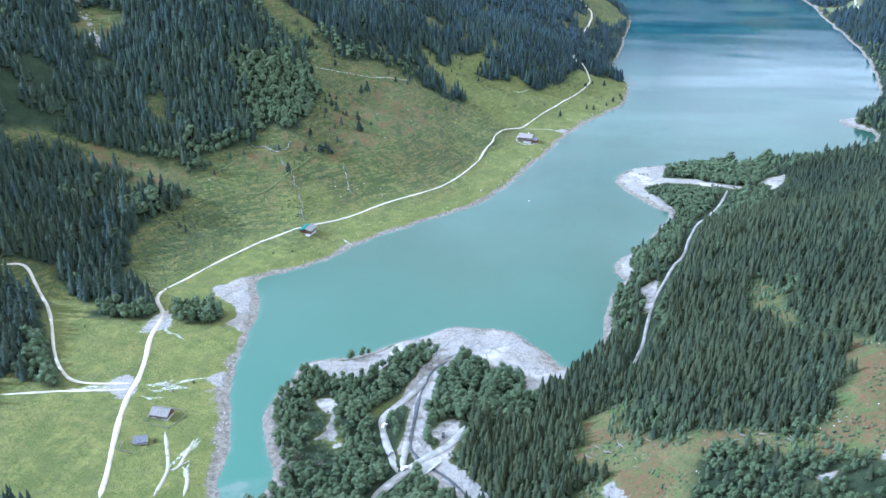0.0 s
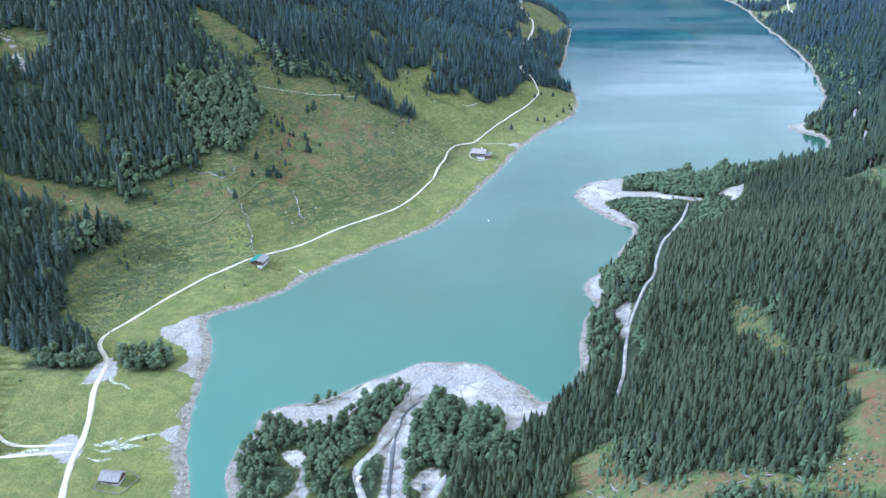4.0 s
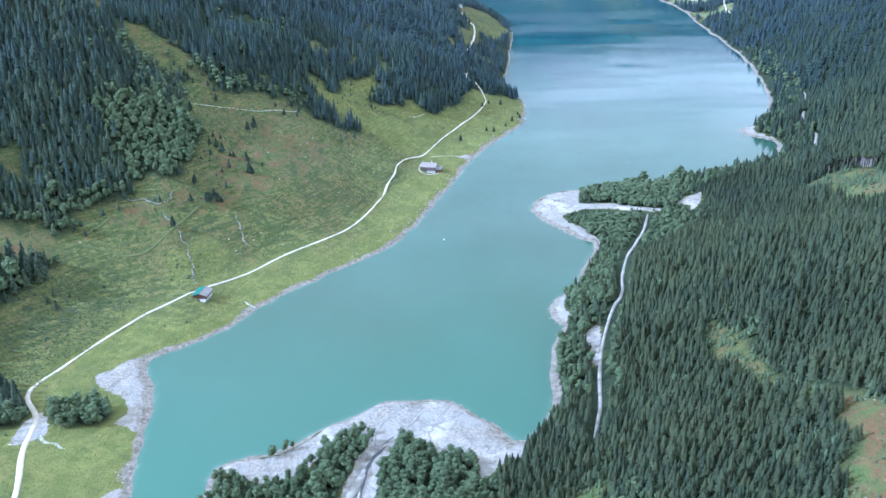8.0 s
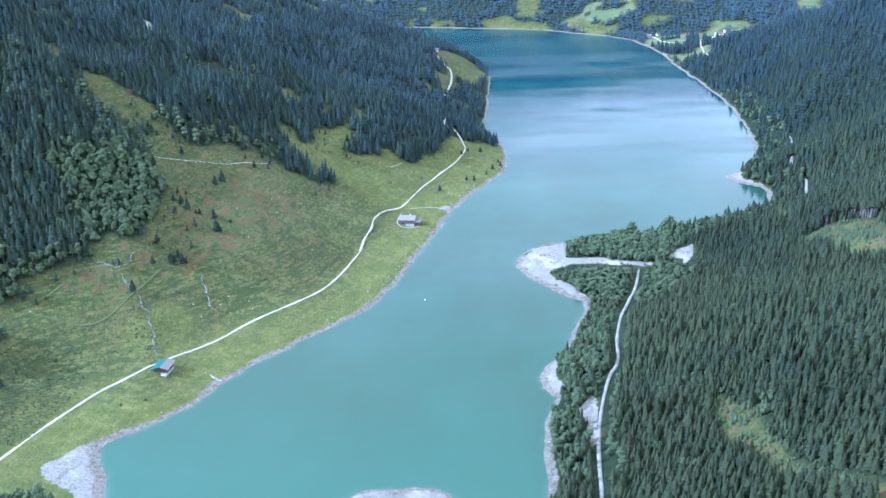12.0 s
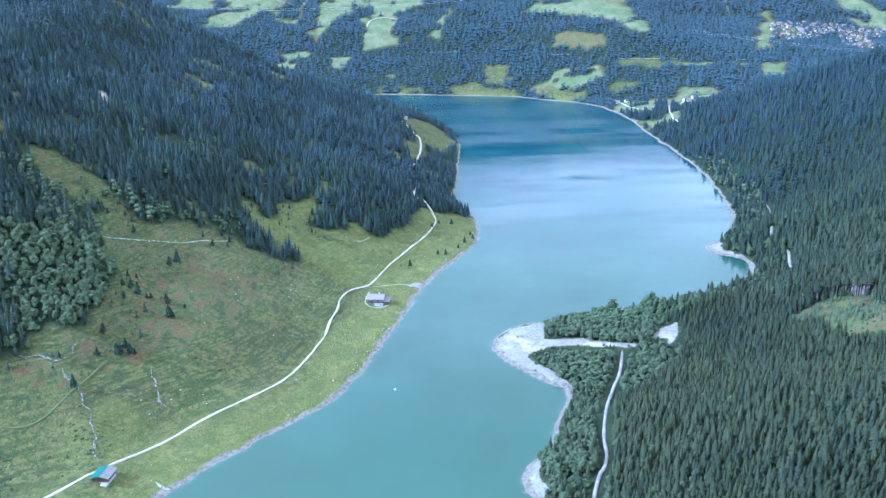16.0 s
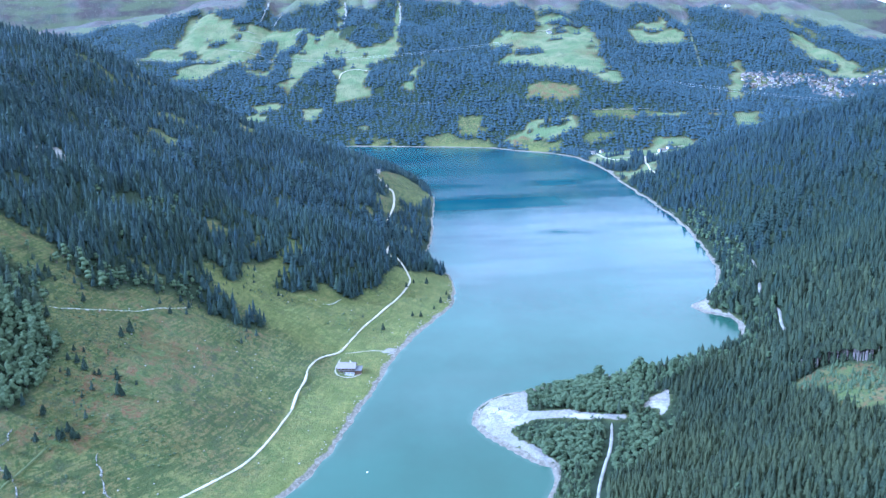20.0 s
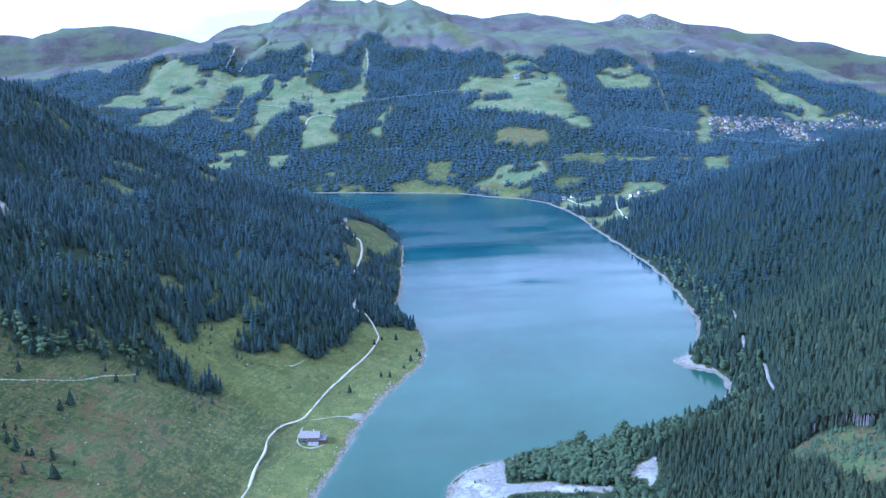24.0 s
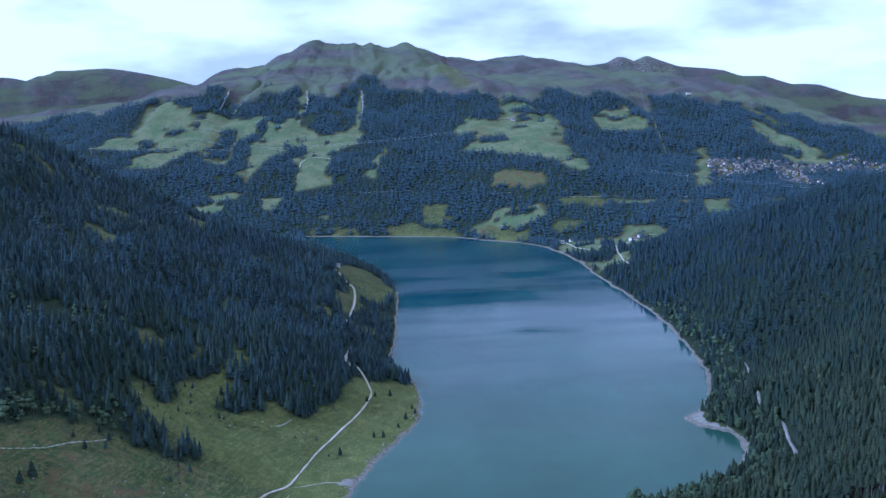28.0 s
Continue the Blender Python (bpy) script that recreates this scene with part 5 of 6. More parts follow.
MAT_HOUSE_WALL = make_varied("house_walls", (0.16, 0.13, 0.11), (0.80, 0.79, 0.77))
MAT_PYLON = make_plain("galvanised_steel", (0.45, 0.46, 0.47), (0.58, 0.59, 0.6), 0.45, 0.6, 0.5)
# Stream colour darkened to draw the shadow line along its bank.
MAT_STREAM = make_plain("shaded_stream", (0.022, 0.027, 0.028), (0.085, 0.09, 0.088), 0.55, 0, 0.25)
MAT_SILT = make_plain("wet_silt", (0.15, 0.148, 0.135), (0.25, 0.245, 0.225), 0.6, 0, 0.25)


# ---- small builders ----
def part(name, bm, material, parent, label=""):
    me = bpy.data.meshes.new(name)
    bmesh.ops.recalc_face_normals(bm, faces=bm.faces)
    bm.to_mesh(me)
    bm.free()
    me.materials.append(material)
    ob = new(name, me)
    ob.parent = parent
    return tagged(ob, label)


def box(bm, x0, x1, y0, y1, z0, z1, bevel=0.0):
    m = Matrix.Translation(((x0 + x1) / 2, (y0 + y1) / 2, (z0 + z1) / 2)) @ Matrix.Diagonal((abs(x1 - x0), abs(y1 - y0), abs(z1 - z0), 1))
    got = bmesh.ops.create_cube(bm, size=1, matrix=m)["verts"]
    if bevel:
        edges = list({e for v in got for e in v.link_edges})
        bmesh.ops.bevel(bm, geom=edges, offset=bevel, segments=1, affect="EDGES")
    return bm


def boxed_part(name, dims, material, parent, label="", bevel=0.0):
    return part(name, box(bmesh.new(), *dims, bevel=bevel), material, parent, label)


def prism(bm, outline, a, b, axis="y"):
    """An outline in two coordinates drawn out along the third."""
    lo, hi = [], []
    for u, v in outline:
        for far, row in ((a, lo), (b, hi)):
            row.append(bm.verts.new((u, far, v) if axis == "y" else (far, u, v)))
    n = len(outline)
    bm.faces.new(lo), bm.faces.new(hi[::-1])
    for k in range(n):
        bm.faces.new((lo[k], hi[k], hi[(k + 1) % n], lo[(k + 1) % n]))
    return bm


def stand(name, x, y, turn, label, category, group="", sink=0.0):
    root = new(name)
    root.matrix_world = pose(x, y, float(land(x, y)[0]) - sink, 0, 0, turn)
    return tagged(root, label, category, group)


def gable_house(root, length, width, eave, ridge, walls, roof_a, roof_b, base=MAT_STONE, over=0.9, windows=3, chimney=True, log_gable=None, base_high=1.0):
    """A house with its ridge along local x: base, four walls, gables, two roof slopes, door, windows, chimney."""
    hl, hw, t = length / 2, width / 2, 0.3
    boxed_part("foundation", (-hl - 0.1, hl + 0.1, -hw - 0.1, hw + 0.1, -2.2, base_high), base, root)
    for y0, y1 in ((-hw, -hw + t), (hw - t, hw)):
        boxed_part("wall", (-hl, hl, y0, y1, base_high, eave), walls, root)
    for x0, x1 in ((-hl, -hl + t), (hl - t, hl)):
        part("gable_wall", prism(bmesh.new(), [(-hw + t, base_high), (hw - t, base_high), (hw - t, eave), (0, ridge - 0.15), (-hw + t, eave)], x0, x1, "x"), log_gable or walls, root)
    drop = (ridge - eave) / hw
    for side, mat in ((-1, roof_a), (1, roof_b)):
        out = hw + over
        pts = [(0, ridge + 0.25), (side * out, ridge + 0.25 - out * drop), (side * out, ridge - out * drop), (0, ridge)]
        roof = part("roof_slope", prism(bmesh.new(), pts if side > 0 else pts[::-1], -hl - over, hl + over, "x"), mat, root)
        ribs = int(length / 1.2)
        for k in range(ribs):
            x = -hl - over + (k + 0.5) * (length + 2 * over) / ribs
            a, b = (side * 0.15, ridge + 0.25 - 0.15 * drop), (side * out, ridge + 0.25 - out * drop)
            pts2 = [(a[0], a[1] + 0.07), (b[0], b[1] + 0.07), (b[0], b[1] - 0.02), (a[0], a[1] - 0.02)]
            part("roof_batten", prism(bmesh.new(), pts2, x - 0.05, x + 0.05, "x"), mat, roof)
    boxed_part("ridge_cap", (-hl - over, hl + over, -0.22, 0.22, ridge + 0.18, ridge + 0.36), roof_b, root, bevel=0.06)
    for sy in (-1, 1):
        for k in range(windows):
            x = -hl + (k + 0.75) * length / (windows + 0.5)
            z0 = base_high + (eave - base_high) * 0.35
            fr = boxed_part("window_frame", (x - 0.55, x + 0.55, sy * hw - 0.07, sy * hw + 0.07, z0, z0 + 1.15), MAT_WHITE, root, "pale wooden window frame")
            boxed_part("window_pane", (x - 0.45, x + 0.45, sy * hw - 0.09, sy * hw + 0.09, z0 + 0.1, z0 + 1.05), MAT_GLASS, fr)
    door = boxed_part("door", (-hl + 0.6, -hl + 1.7, -hw - 0.08, -hw + 0.05, 0.2, 2.2), MAT_BOARD, root, "grey plank door")
    boxed_part("door_handle", (-hl + 1.5, -hl + 1.56, -hw - 0.16, -hw - 0.08, 1.1, 1.25), MAT_TYRE, door)
    if chimney:
        ch = boxed_part("chimney", (hl * 0.3, hl * 0.3 + 0.8, 0.5, 1.3, eave, ridge + 1.2), MAT_WHITE, root, "rendered chimney")
        boxed_part("chimney_cap", (hl * 0.3 - 0.1, hl * 0.3 + 0.9, 0.4, 1.4, ridge + 1.2, ridge + 1.35), MAT_CONCRETE, ch)
    for x in (-hl - over * 0.6, hl + over * 0.6):
        for y in (-hw, 0, hw):
            z = eave if y else ridge - 0.1
            boxed_part("purlin", (x - over * 0.6, x + over * 0.6, y - 0.12, y + 0.12, z - 0.26, z - 0.02), walls, root)


# ---- the buildings on the western shore ----
barn = stand("barn", -165.3, 294, -4, "weathered log barn with a grey shingle roof", "barn", sink=0.1)
gable_house(barn, 10.2, 7.6, 3.2, 5.4, MAT_LOG, MAT_SHINGLE, MAT_SHINGLE, windows=2, chimney=False)
boxed_part("barn_gate", (-1.6, 1.6, -3.91, -3.77, 0.1, 2.8), MAT_BOARD, barn, "wide grey plank gate")
hut = stand("hut", -165.5, 268.5, 24, "small dark log hut with a grey roof", "hut", sink=0.1)
gable_house(hut, 6.4, 5.4, 2.6, 4.4, MAT_LOG, MAT_SHINGLE_DARK, MAT_SHINGLE, windows=1, chimney=False)
boxed_part("lean_to", (-4.6, -3.1, -2.2, 1.8, -0.5, 1.9), MAT_BOARD, hut, "low plank lean-to")
teal_house = stand("alpine_house", -162.5, 558.5, 83, "dark log alpine house with one teal and one grey roof slope", "house", sink=0.3)
gable_house(teal_house, 11.0, 9.8, 4.0, 5.5, MAT_LOG, MAT_SHINGLE, MAT_TEAL, windows=3, chimney=False, over=1.2)
boxed_part("terrace", (-8.2, -5.4, -4.8, 3, -2, 0.35), MAT_STONE, teal_house, "pale stone terrace")
gray_house = stand("mountain_inn", -1.5, 865, -8, "brown timber inn with a pale grey shingle roof", "house", sink=0.1)
gable_house(gray_house, 15.0, 11.0, 4.8, 7.8, MAT_LOG, MAT_SHINGLE_PALE, MAT_SHINGLE_PALE, windows=4, over=1.0)
wing = boxed_part("wing", (7.6, 13.2, -6.2, 2.4, -2, 2.7), MAT_LOG, gray_house, "low dark timber wing")
part("wing_roof", prism(bmesh.new(), [(-6.9, 2.6), (2.9, 3.6), (2.9, 3.8), (-6.9, 2.85)], 7.4, 13.9, "x"), MAT_SHINGLE_DARK, wing)
balcony = boxed_part("balcony", (-7.3, 7.3, -6.9, -5.55, 2.35, 2.5), MAT_BOARD, gray_house, "wooden balcony along the front")
boxed_part("balcony_rail", (-7.3, 7.3, -6.92, -6.82, 3.3, 3.42), MAT_BOARD, balcony)
for k in range(13):
    boxed_part("baluster", (-7.2 + k * 1.2 - 0.05, -7.2 + k * 1.2 + 0.05, -6.9, -6.84, 2.5, 3.3), MAT_BOARD, balcony)
boxed_part("terrace", (-7.5, 7.5, -11.0, -5.6, -2, 0.4), MAT_STONE, gray_house, "pale stone terrace")
for k in range(4):
    x, y = -7.0 + k * 3.4, 856.4 - 0.5 * k
    table = stand("picnic_table", x, y, -8, "wooden picnic table on the inn's pale terrace", "table", "tables on the terrace")
    table.location.z = gray_house.location.z + 0.4
    boxed_part("tabletop", (-0.9, 0.9, -0.4, 0.4, 0.7, 0.76), MAT_BOARD, table)
    for s in (-1, 1):
        boxed_part("bench", (-0.9, 0.9, s * 0.75 - 0.14, s * 0.75 + 0.14, 0.42, 0.47), MAT_BOARD, table)
        boxed_part("leg", (s * 0.7 - 0.06, s * 0.7 + 0.06, -0.7, 0.7, 0, 0.7), MAT_BOARD, table)
cape_hut = stand("boathouse", 29, 1713, 12, "small pale building above the wooded headland", "house", sink=0.5)
gable_house(cape_hut, 12, 8, 4.0, 6.2, MAT_WHITE, MAT_SHINGLE, MAT_SHINGLE, windows=2, chimney=False)
for fx, fy, turn, size, roof in ((716, 2148, 20, 18, MAT_RED_ROOF), (740, 2168, 15, 12, MAT_SHINGLE), (560, 2205, -10, 11, MAT_SHINGLE), (585, 2215, 30, 9, MAT_RED_ROOF), (640, 3165, 5, 15, MAT_SHINGLE_DARK), (1449, 3600, 0, 18, MAT_SHINGLE)):
    farm = stand("farmhouse", fx, fy, turn, "pale farmhouse among the far fields", "house", "far farmhouses", sink=1.0)
    gable_house(farm, size, size * 0.65, 5, 8.5, MAT_WHITE, roof, roof, windows=3, chimney=False)


# ---- fences ----
def fence(points, label):
    root = stand("fence", points[0][0], points[0][1], 0, label, "fence")
    ox, oy, oz = root.location
    for (ax, ay), (bx, by) in zip(points[:-1], points[1:]):
        span = math.hypot(bx - ax, by - ay)
        n = max(2, int(span / 2.4))
        spots = [(ax + (bx - ax) * k / n, ay + (by - ay) * k / n) for k in range(n + 1)]
        zs = [float(v) for v in land(np.array([p[0] for p in spots]), np.array([p[1] for p in spots]))[0]]
        for (x, y), z in zip(spots, zs):
            boxed_part("post", (x - ox - 0.08, x - ox + 0.08, y - oy - 0.08, y - oy + 0.08, z - oz - 0.3, z - oz + 1.2), MAT_BOARD, root)
        for k in range(n):
            (x0, y0), (x1, y1) = spots[k], spots[k + 1]
            for h in (0.5, 1.0):
                bm = bmesh.new()
                a, b = Vector((x0 - ox, y0 - oy, zs[k] - oz + h)), Vector((x1 - ox, y1 - oy, zs[k + 1] - oz + h))
                side = Vector((-(b - a).y, (b - a).x, 0)).normalized() * 0.05
                vs = [bm.verts.new(q + o) for q in (a, b) for o in (side + Vector((0, 0, 0.08)), -side + Vector((0, 0, 0.08)), -side - Vector((0, 0, 0.08)), side - Vector((0, 0, 0.08)))]
                for j in range(4):
                    bm.faces.new((vs[j], vs[(j + 1) % 4], vs[4 + (j + 1) % 4], vs[4 + j]))
                part("rail", bm, MAT_BOARD, root)


fence([(-173, 300), (-157, 301), (-152, 297), (-156, 283), (-172, 285), (-173, 300)], "grey wooden fence round the barn's yard")
fence([(-175, 266), (-173, 258), (-163, 257)], "grey wooden fence beside the small hut")

# ---- the stream, its bridge and the parked cars ----
tagged(strip("stream", STREAM, 1.9, "shallow grey stream in its gravel bed, darkened as bank shadow", 0.25, MAT_STREAM, 0.9), category="stream")
for rill in RILLS + [STONE_TIP]:
    tagged(strip("stream", rill, 1.9, "pale stony rill trickling through the meadow", 0.1, MAT_RILL, 1.8, 1.6, 4.0), category="stream")
for braid in ([(-14, 384), (2, 400), (10, 418)], [(-16, 380), (-18, 398), (-6, 420)], [(2, 400), (22, 404), (34, 416)], [(-40, 404), (-28, 398), (-16, 384)]):
    tagged(strip("stream", braid, 1.4, "thin branch of the stream over the silt fan", 0.12, MAT_SILT, 1.3), category="stream")

bridge = stand("bridge", -1.5, 276, -29, "concrete road bridge with metal rails over the stream", "bridge", sink=-0.5)
deck = boxed_part("deck", (-4.2, 4.2, -11, 11, 0.35, 0.95), MAT_CONCRETE, bridge, bevel=0.08)
boxed_part("carriageway", (-3.4, 3.4, -11, 11, 0.94, 1.02), MAT_LANE, deck, "pale gravel surface")
for s in (-1, 1):
    boxed_part("abutment", (-4.4, 4.4, s * 11 - 1.2, s * 11 + 1.2, -2.5, 0.4), MAT_STONE, bridge)
    rail = boxed_part("railing", (s * 4.0 - 0.05, s * 4.0 + 0.05, -11, 11, 1.9, 2.0), MAT_CAR_SILVER, bridge)
    for k in range(9):
        boxed_part("baluster", (s * 4.0 - 0.05, s * 4.0 + 0.05, -10.8 + k * 2.7 - 0.05, -10.8 + k * 2.7 + 0.05, 0.9, 1.9), MAT_CAR_SILVER, rail)


def car(x, y, turn, paint, label, van=False):
    root = stand("car", x, y, turn, label, "car", "parked cars", sink=-0.35)
    h = 2.0 if van else 1.45
    body = part("body", prism(bmesh.new(), [(-2.2, 0.35), (2.2, 0.35), (2.25, 0.75), (1.3, 0.92), (-2.2, 0.95)], -0.88, 0.88), paint, root)
    roof = [(-2.1, 0.95), (1.2, 0.95), (0.5, h), (-1.95, h)] if van else [(-1.9, 0.95), (1.1, 0.95), (0.35, h), (-1.3, h)]
    cabin = part("cabin", prism(bmesh.new(), roof, -0.78, 0.78), paint, root)
    for s in (-1, 1):
        part("side_window", prism(bmesh.new(), [(roof[0][0] + 0.35, 1.02), (roof[1][0] - 0.25, 1.02), (roof[2][0] - 0.1, h - 0.12), (roof[3][0] + 0.2, h - 0.12)], s * 0.79 - 0.015, s * 0.79 + 0.015), MAT_GLASS, cabin)
        boxed_part("headlight", (2.2, 2.27, s * 0.6 - 0.15, s * 0.6 + 0.15, 0.6, 0.74), MAT_WHITE, body)
        for wx in (-1.35, 1.35):
            bm = bmesh.new()
            bmesh.ops.create_cone(bm, cap_ends=True, segments=14, radius1=0.34, radius2=0.34, depth=0.22, matrix=Matrix.Translation((wx, s * 0.82, 0.34)) @ Matrix.Rotation(math.pi / 2, 4, "X"))
            wheel = part("wheel", bm, MAT_TYRE, root)
            bm = bmesh.new()
            bmesh.ops.create_cone(bm, cap_ends=True, segments=10, radius1=0.2, radius2=0.2, depth=0.06, matrix=Matrix.Translation((wx, s * 0.94, 0.34)) @ Matrix.Rotation(math.pi / 2, 4, "X"))
            part("rim", bm, MAT_CAR_SILVER, wheel)
    a, b = roof[1], roof[2]
    part("windscreen", prism(bmesh.new(), [(a[0] + 0.03, a[1]), (b[0] + 0.03, b[1] - 0.08), (b[0] - 0.03, b[1] - 0.08), (a[0] - 0.03, a[1])], -0.7, 0.7), MAT_GLASS, cabin)


car(-33.5, 304, 78, MAT_CAR_WHITE, "white van parked on the gravel loop", True)
car(-24.5, 280, 62, MAT_CAR_SILVER, "silver car parked beside the alder trees")
car(1.5, 300, 100, MAT_CAR_DARK, "dark car parked on the gravel yard")
car(-14, 268, 55, MAT_CAR_WHITE, "white car parked near the bridge")

# Float added where a moving white spot shows on the water.
buoy = tagged(new("buoy"), "small white float at a moving white spot on the lake", "buoy")
buoy.location = (17.5, 684, 0)
bm = bmesh.new()
bmesh.ops.create_uvsphere(bm, u_segments=12, v_segments=8, radius=0.75, matrix=Matrix.Translation((0, 0, 0.25)) @ Matrix.Diagonal((1, 1, 0.8, 1)))
part("float", bm, MAT_WHITE, buoy)
boxed_part("staff", (-0.06, 0.06, -0.06, 0.06, 0.6, 1.6), MAT_TYRE, buoy)

# ---- single trees and bushes on the meadows ----
def tree_model(seed, x, y, h, label, tint=0.4):
    root = stand("spruce_tree", x, y, seed * 40, label, "tree", "single spruces on the meadow")
    v, f, split = cone_tree(seed + 50, 10, 14)
    scale = np.array([h * 1.25, h * 1.25, h])
    for name, faces, mat in (("crown", f[:split], MAT_SPRUCE), ("trunk", f[split:], MAT_BARK)):
        me = bpy.data.meshes.new(name)
        me.from_pydata((v * scale).tolist(), [], faces.tolist())
        me.materials.append(mat)
        me.attributes.new("tint", "FLOAT", "POINT").data.foreach_set("value", np.full(len(v), tint, np.float32))
        me.attributes.new("stand_haze", "FLOAT", "POINT").data.foreach_set("value", np.full(len(v), 0.4, np.float32))
        new(name, me).parent = root
    return root


lone_models = []
for k, (x, y) in enumerate(LONE_SPRUCES):
    if k < 6:
        lone_models.append(tree_model(k, x, y, 6.5 + 0.9 * k, "single dark green spruce on the grassy slope", 0.2 + 0.1 * k))
    else:
        size = 0.6 + 0.5 * ((k * 37) % 17) / 17
        copy_thing(lone_models[k % 6], pose(x, y, float(land(x, y)[0]), 0, 0, k * 67)).scale = (size, size, size)

bush_models = []
for k, (x, y) in enumerate(BUSHES):
    if k < 3:
        root = stand("bush", x, y, 0, "low rounded green bush on the meadow", "bush", "bushes on the meadow")
        v, f, split = round_tree(k + 20, 3, 60, 1.3)
        me = bpy.data.meshes.new("foliage")
        me.from_pydata(((v - (0, 0, 0.25)) * (4.6, 4.6, 3.4)).tolist(), [], f[:split].tolist())
        me.attributes.new("tint", "FLOAT", "POINT").data.foreach_set("value", np.full(len(v), 0.3, np.float32))
        me.materials.append(MAT_BROAD)
        new("foliage", me).parent = root
        bush_models.append(root)
    else:
        size = 0.5 + 0.5 * ((k * 29) % 13) / 13
        copy_thing(bush_models[k % 3], pose(x, y, float(land(x, y)[0]), 0, 0, k * 51)).scale = (size, size, size)


# ---- stones, shrubs, felled wood: too many to count ----
def stone_model(seed):
    r = np.random.default_rng(seed)
    bm = bmesh.new()
    bmesh.ops.create_icosphere(bm, subdivisions=1, radius=0.5)
    for v in bm.verts:
        v.co *= r.uniform(0.7, 1.2)
        v.co.z = v.co.z * 0.65 + 0.12
    bm.verts.index_update()
    out = np.array([tuple(v.co) for v in bm.verts]), np.array([[v.index for v in f.verts] for f in bm.faces])
    bm.free()
    return (*out, len(out[1]))


def log_model(seed):
    bm = bmesh.new()
    bmesh.ops.create_cone(bm, cap_ends=True, cap_tris=True, segments=6, radius1=0.07, radius2=0.045, depth=1.0, matrix=Matrix.Translation((0, 0, 0.05)) @ Matrix.Rotation(math.pi / 2, 4, "Y"))
    bmesh.ops.triangulate(bm, faces=bm.faces)
    bm.verts.index_update()
    out = np.array([tuple(v.co) for v in bm.verts]), np.array([[v.index for v in f.verts] for f in bm.faces])
    bm.free()
    return (*out, len(out[1]))


STONES, LOGS = [stone_model(s) for s in range(5)], [log_model(s) for s in range(2)]
SHRUBS = [round_tree(s, 1, 12, 1.7) for s in (31, 32, 33)]
SHRUBS = [(v[: f[:s].max() + 1] - (0, 0, 0.42), f[:s], s) for v, f, s in SHRUBS]


def strew(name, models, x0, x1, y0, y1, gap, keep, size, material, label, category, seed, wide=1.0):
    x, y = scatter(x0, x1, y0, y1, gap, seed)
    z, edge = land(x, y)
    r = np.random.default_rng(seed)
    k = keep(x, y, z, edge) & (r.uniform(0, 1, len(x)) < 0.8)
    if not k.any():
        return
    h = size[0] + (size[1] - size[0]) * r.uniform(0, 1, k.sum()) ** 2.5
    tagged(plant(name, models, x[k], y[k], h, np.full(k.sum(), wide), material, label, seed), category=category)


def on_meadow(x, y, z, edge):
    return (boxed(MEADOW_W, x, y, 3) > 0.5) & (edge > 10) & (apart_from(rounded(ROAD_WEST + ROAD_WEST_NORTH[1:], 1, False), x, y, False) > 6)


strew("shore_stones", STONES, -200, 140, 220, 1130, 2.6, lambda x, y, z, e: (e > 0.2) & (e < 8) & (x < 140) & (ripple(x, y, 30, 201, 2) > np.where(y < 700, 0.4, np.where((y > 925) & (y < 1110), -0.7, 0.0))) & ((x < 0) & (y > 230) | (y > 760)) & ((x < -105) | (y > 480)), (0.4, 1.9), MAT_ROCK, "pale boulders and stones along the drawn-down shore", "stones", 301)
strew("shore_stones", STONES, 60, 560, 430, 2000, 4.5, lambda x, y, z, e: (e > 0.2) & (e < 6) & (ripple(x, y, 40, 203, 2) > np.where(y > 1100, 0.45, 0.15)), (0.6, 2.4), MAT_ROCK, "pale stones along the wooded shore", "stones", 302)
strew("field_stones", STONES, -330, 110, 380, 1150, 13, lambda x, y, z, e: on_meadow(x, y, z, e) & (ripple(x, y, 70, 205, 2) > 0.15), (0.5, 1.9), MAT_ROCK, "pale stones lying in the pasture", "stones", 303)
strew("dwarf_shrubs", SHRUBS, -330, 110, 430, 1150, 3.4, lambda x, y, z, e: on_meadow(x, y, z, e) & (z > 9) & (ripple(x, y, 46, 207, 3) > 0.3), (1.0, 3.2), MAT_BROAD, "low green dwarf shrubs scattered over the hillside", "shrubs", 304, 1.5)
# Shrubs planted thick to stand for the shade on this meadow.
strew("dwarf_shrubs", SHRUBS, -300, -150, 380, 620, 1.7, lambda x, y, z, e: (boxed(SHADE_SCRUB, x, y, 12) > 0.45 + 0.2 * ripple(x, y, 14, 217, 2)), (0.9, 2.0), MAT_BROAD, "dense scrub added to darken the shaded meadow below the spruce wood", "shrubs", 310, 1.6)
strew("young_spruces", SPRUCES, 30, 400, 220, 720, 3.0, lambda x, y, z, e: ((boxed(GAP_HILL, x, y, 16) > 0.05) & (boxed(GAP_HILL, x, y, 16) < 0.75) | (boxed(GAP_GLADE, x, y, 9) > 0.2) | (boxed(GAP_UPPER, x, y, 9) > 0.4)) & (ripple(x, y, 20, 209, 2) > -0.1), (1.8, 6.5), MAT_BROAD, "pale green young spruces at the clearing's edge", "shrubs", 305, 1.3)
strew("young_spruces", SPRUCES, -430, 110, 520, 1180, 8.0, lambda x, y, z, e: on_meadow(x, y, z, e) & (boxed(MEADOW_W, x, y, 40) < 0.93) & (e > 45) & (ripple(x, y, 38, 223, 2) > 0.25), (2.5, 9.0), MAT_SPRUCE, "young spruces straying from the wood onto the pasture", "shrubs", 313, 1.15)
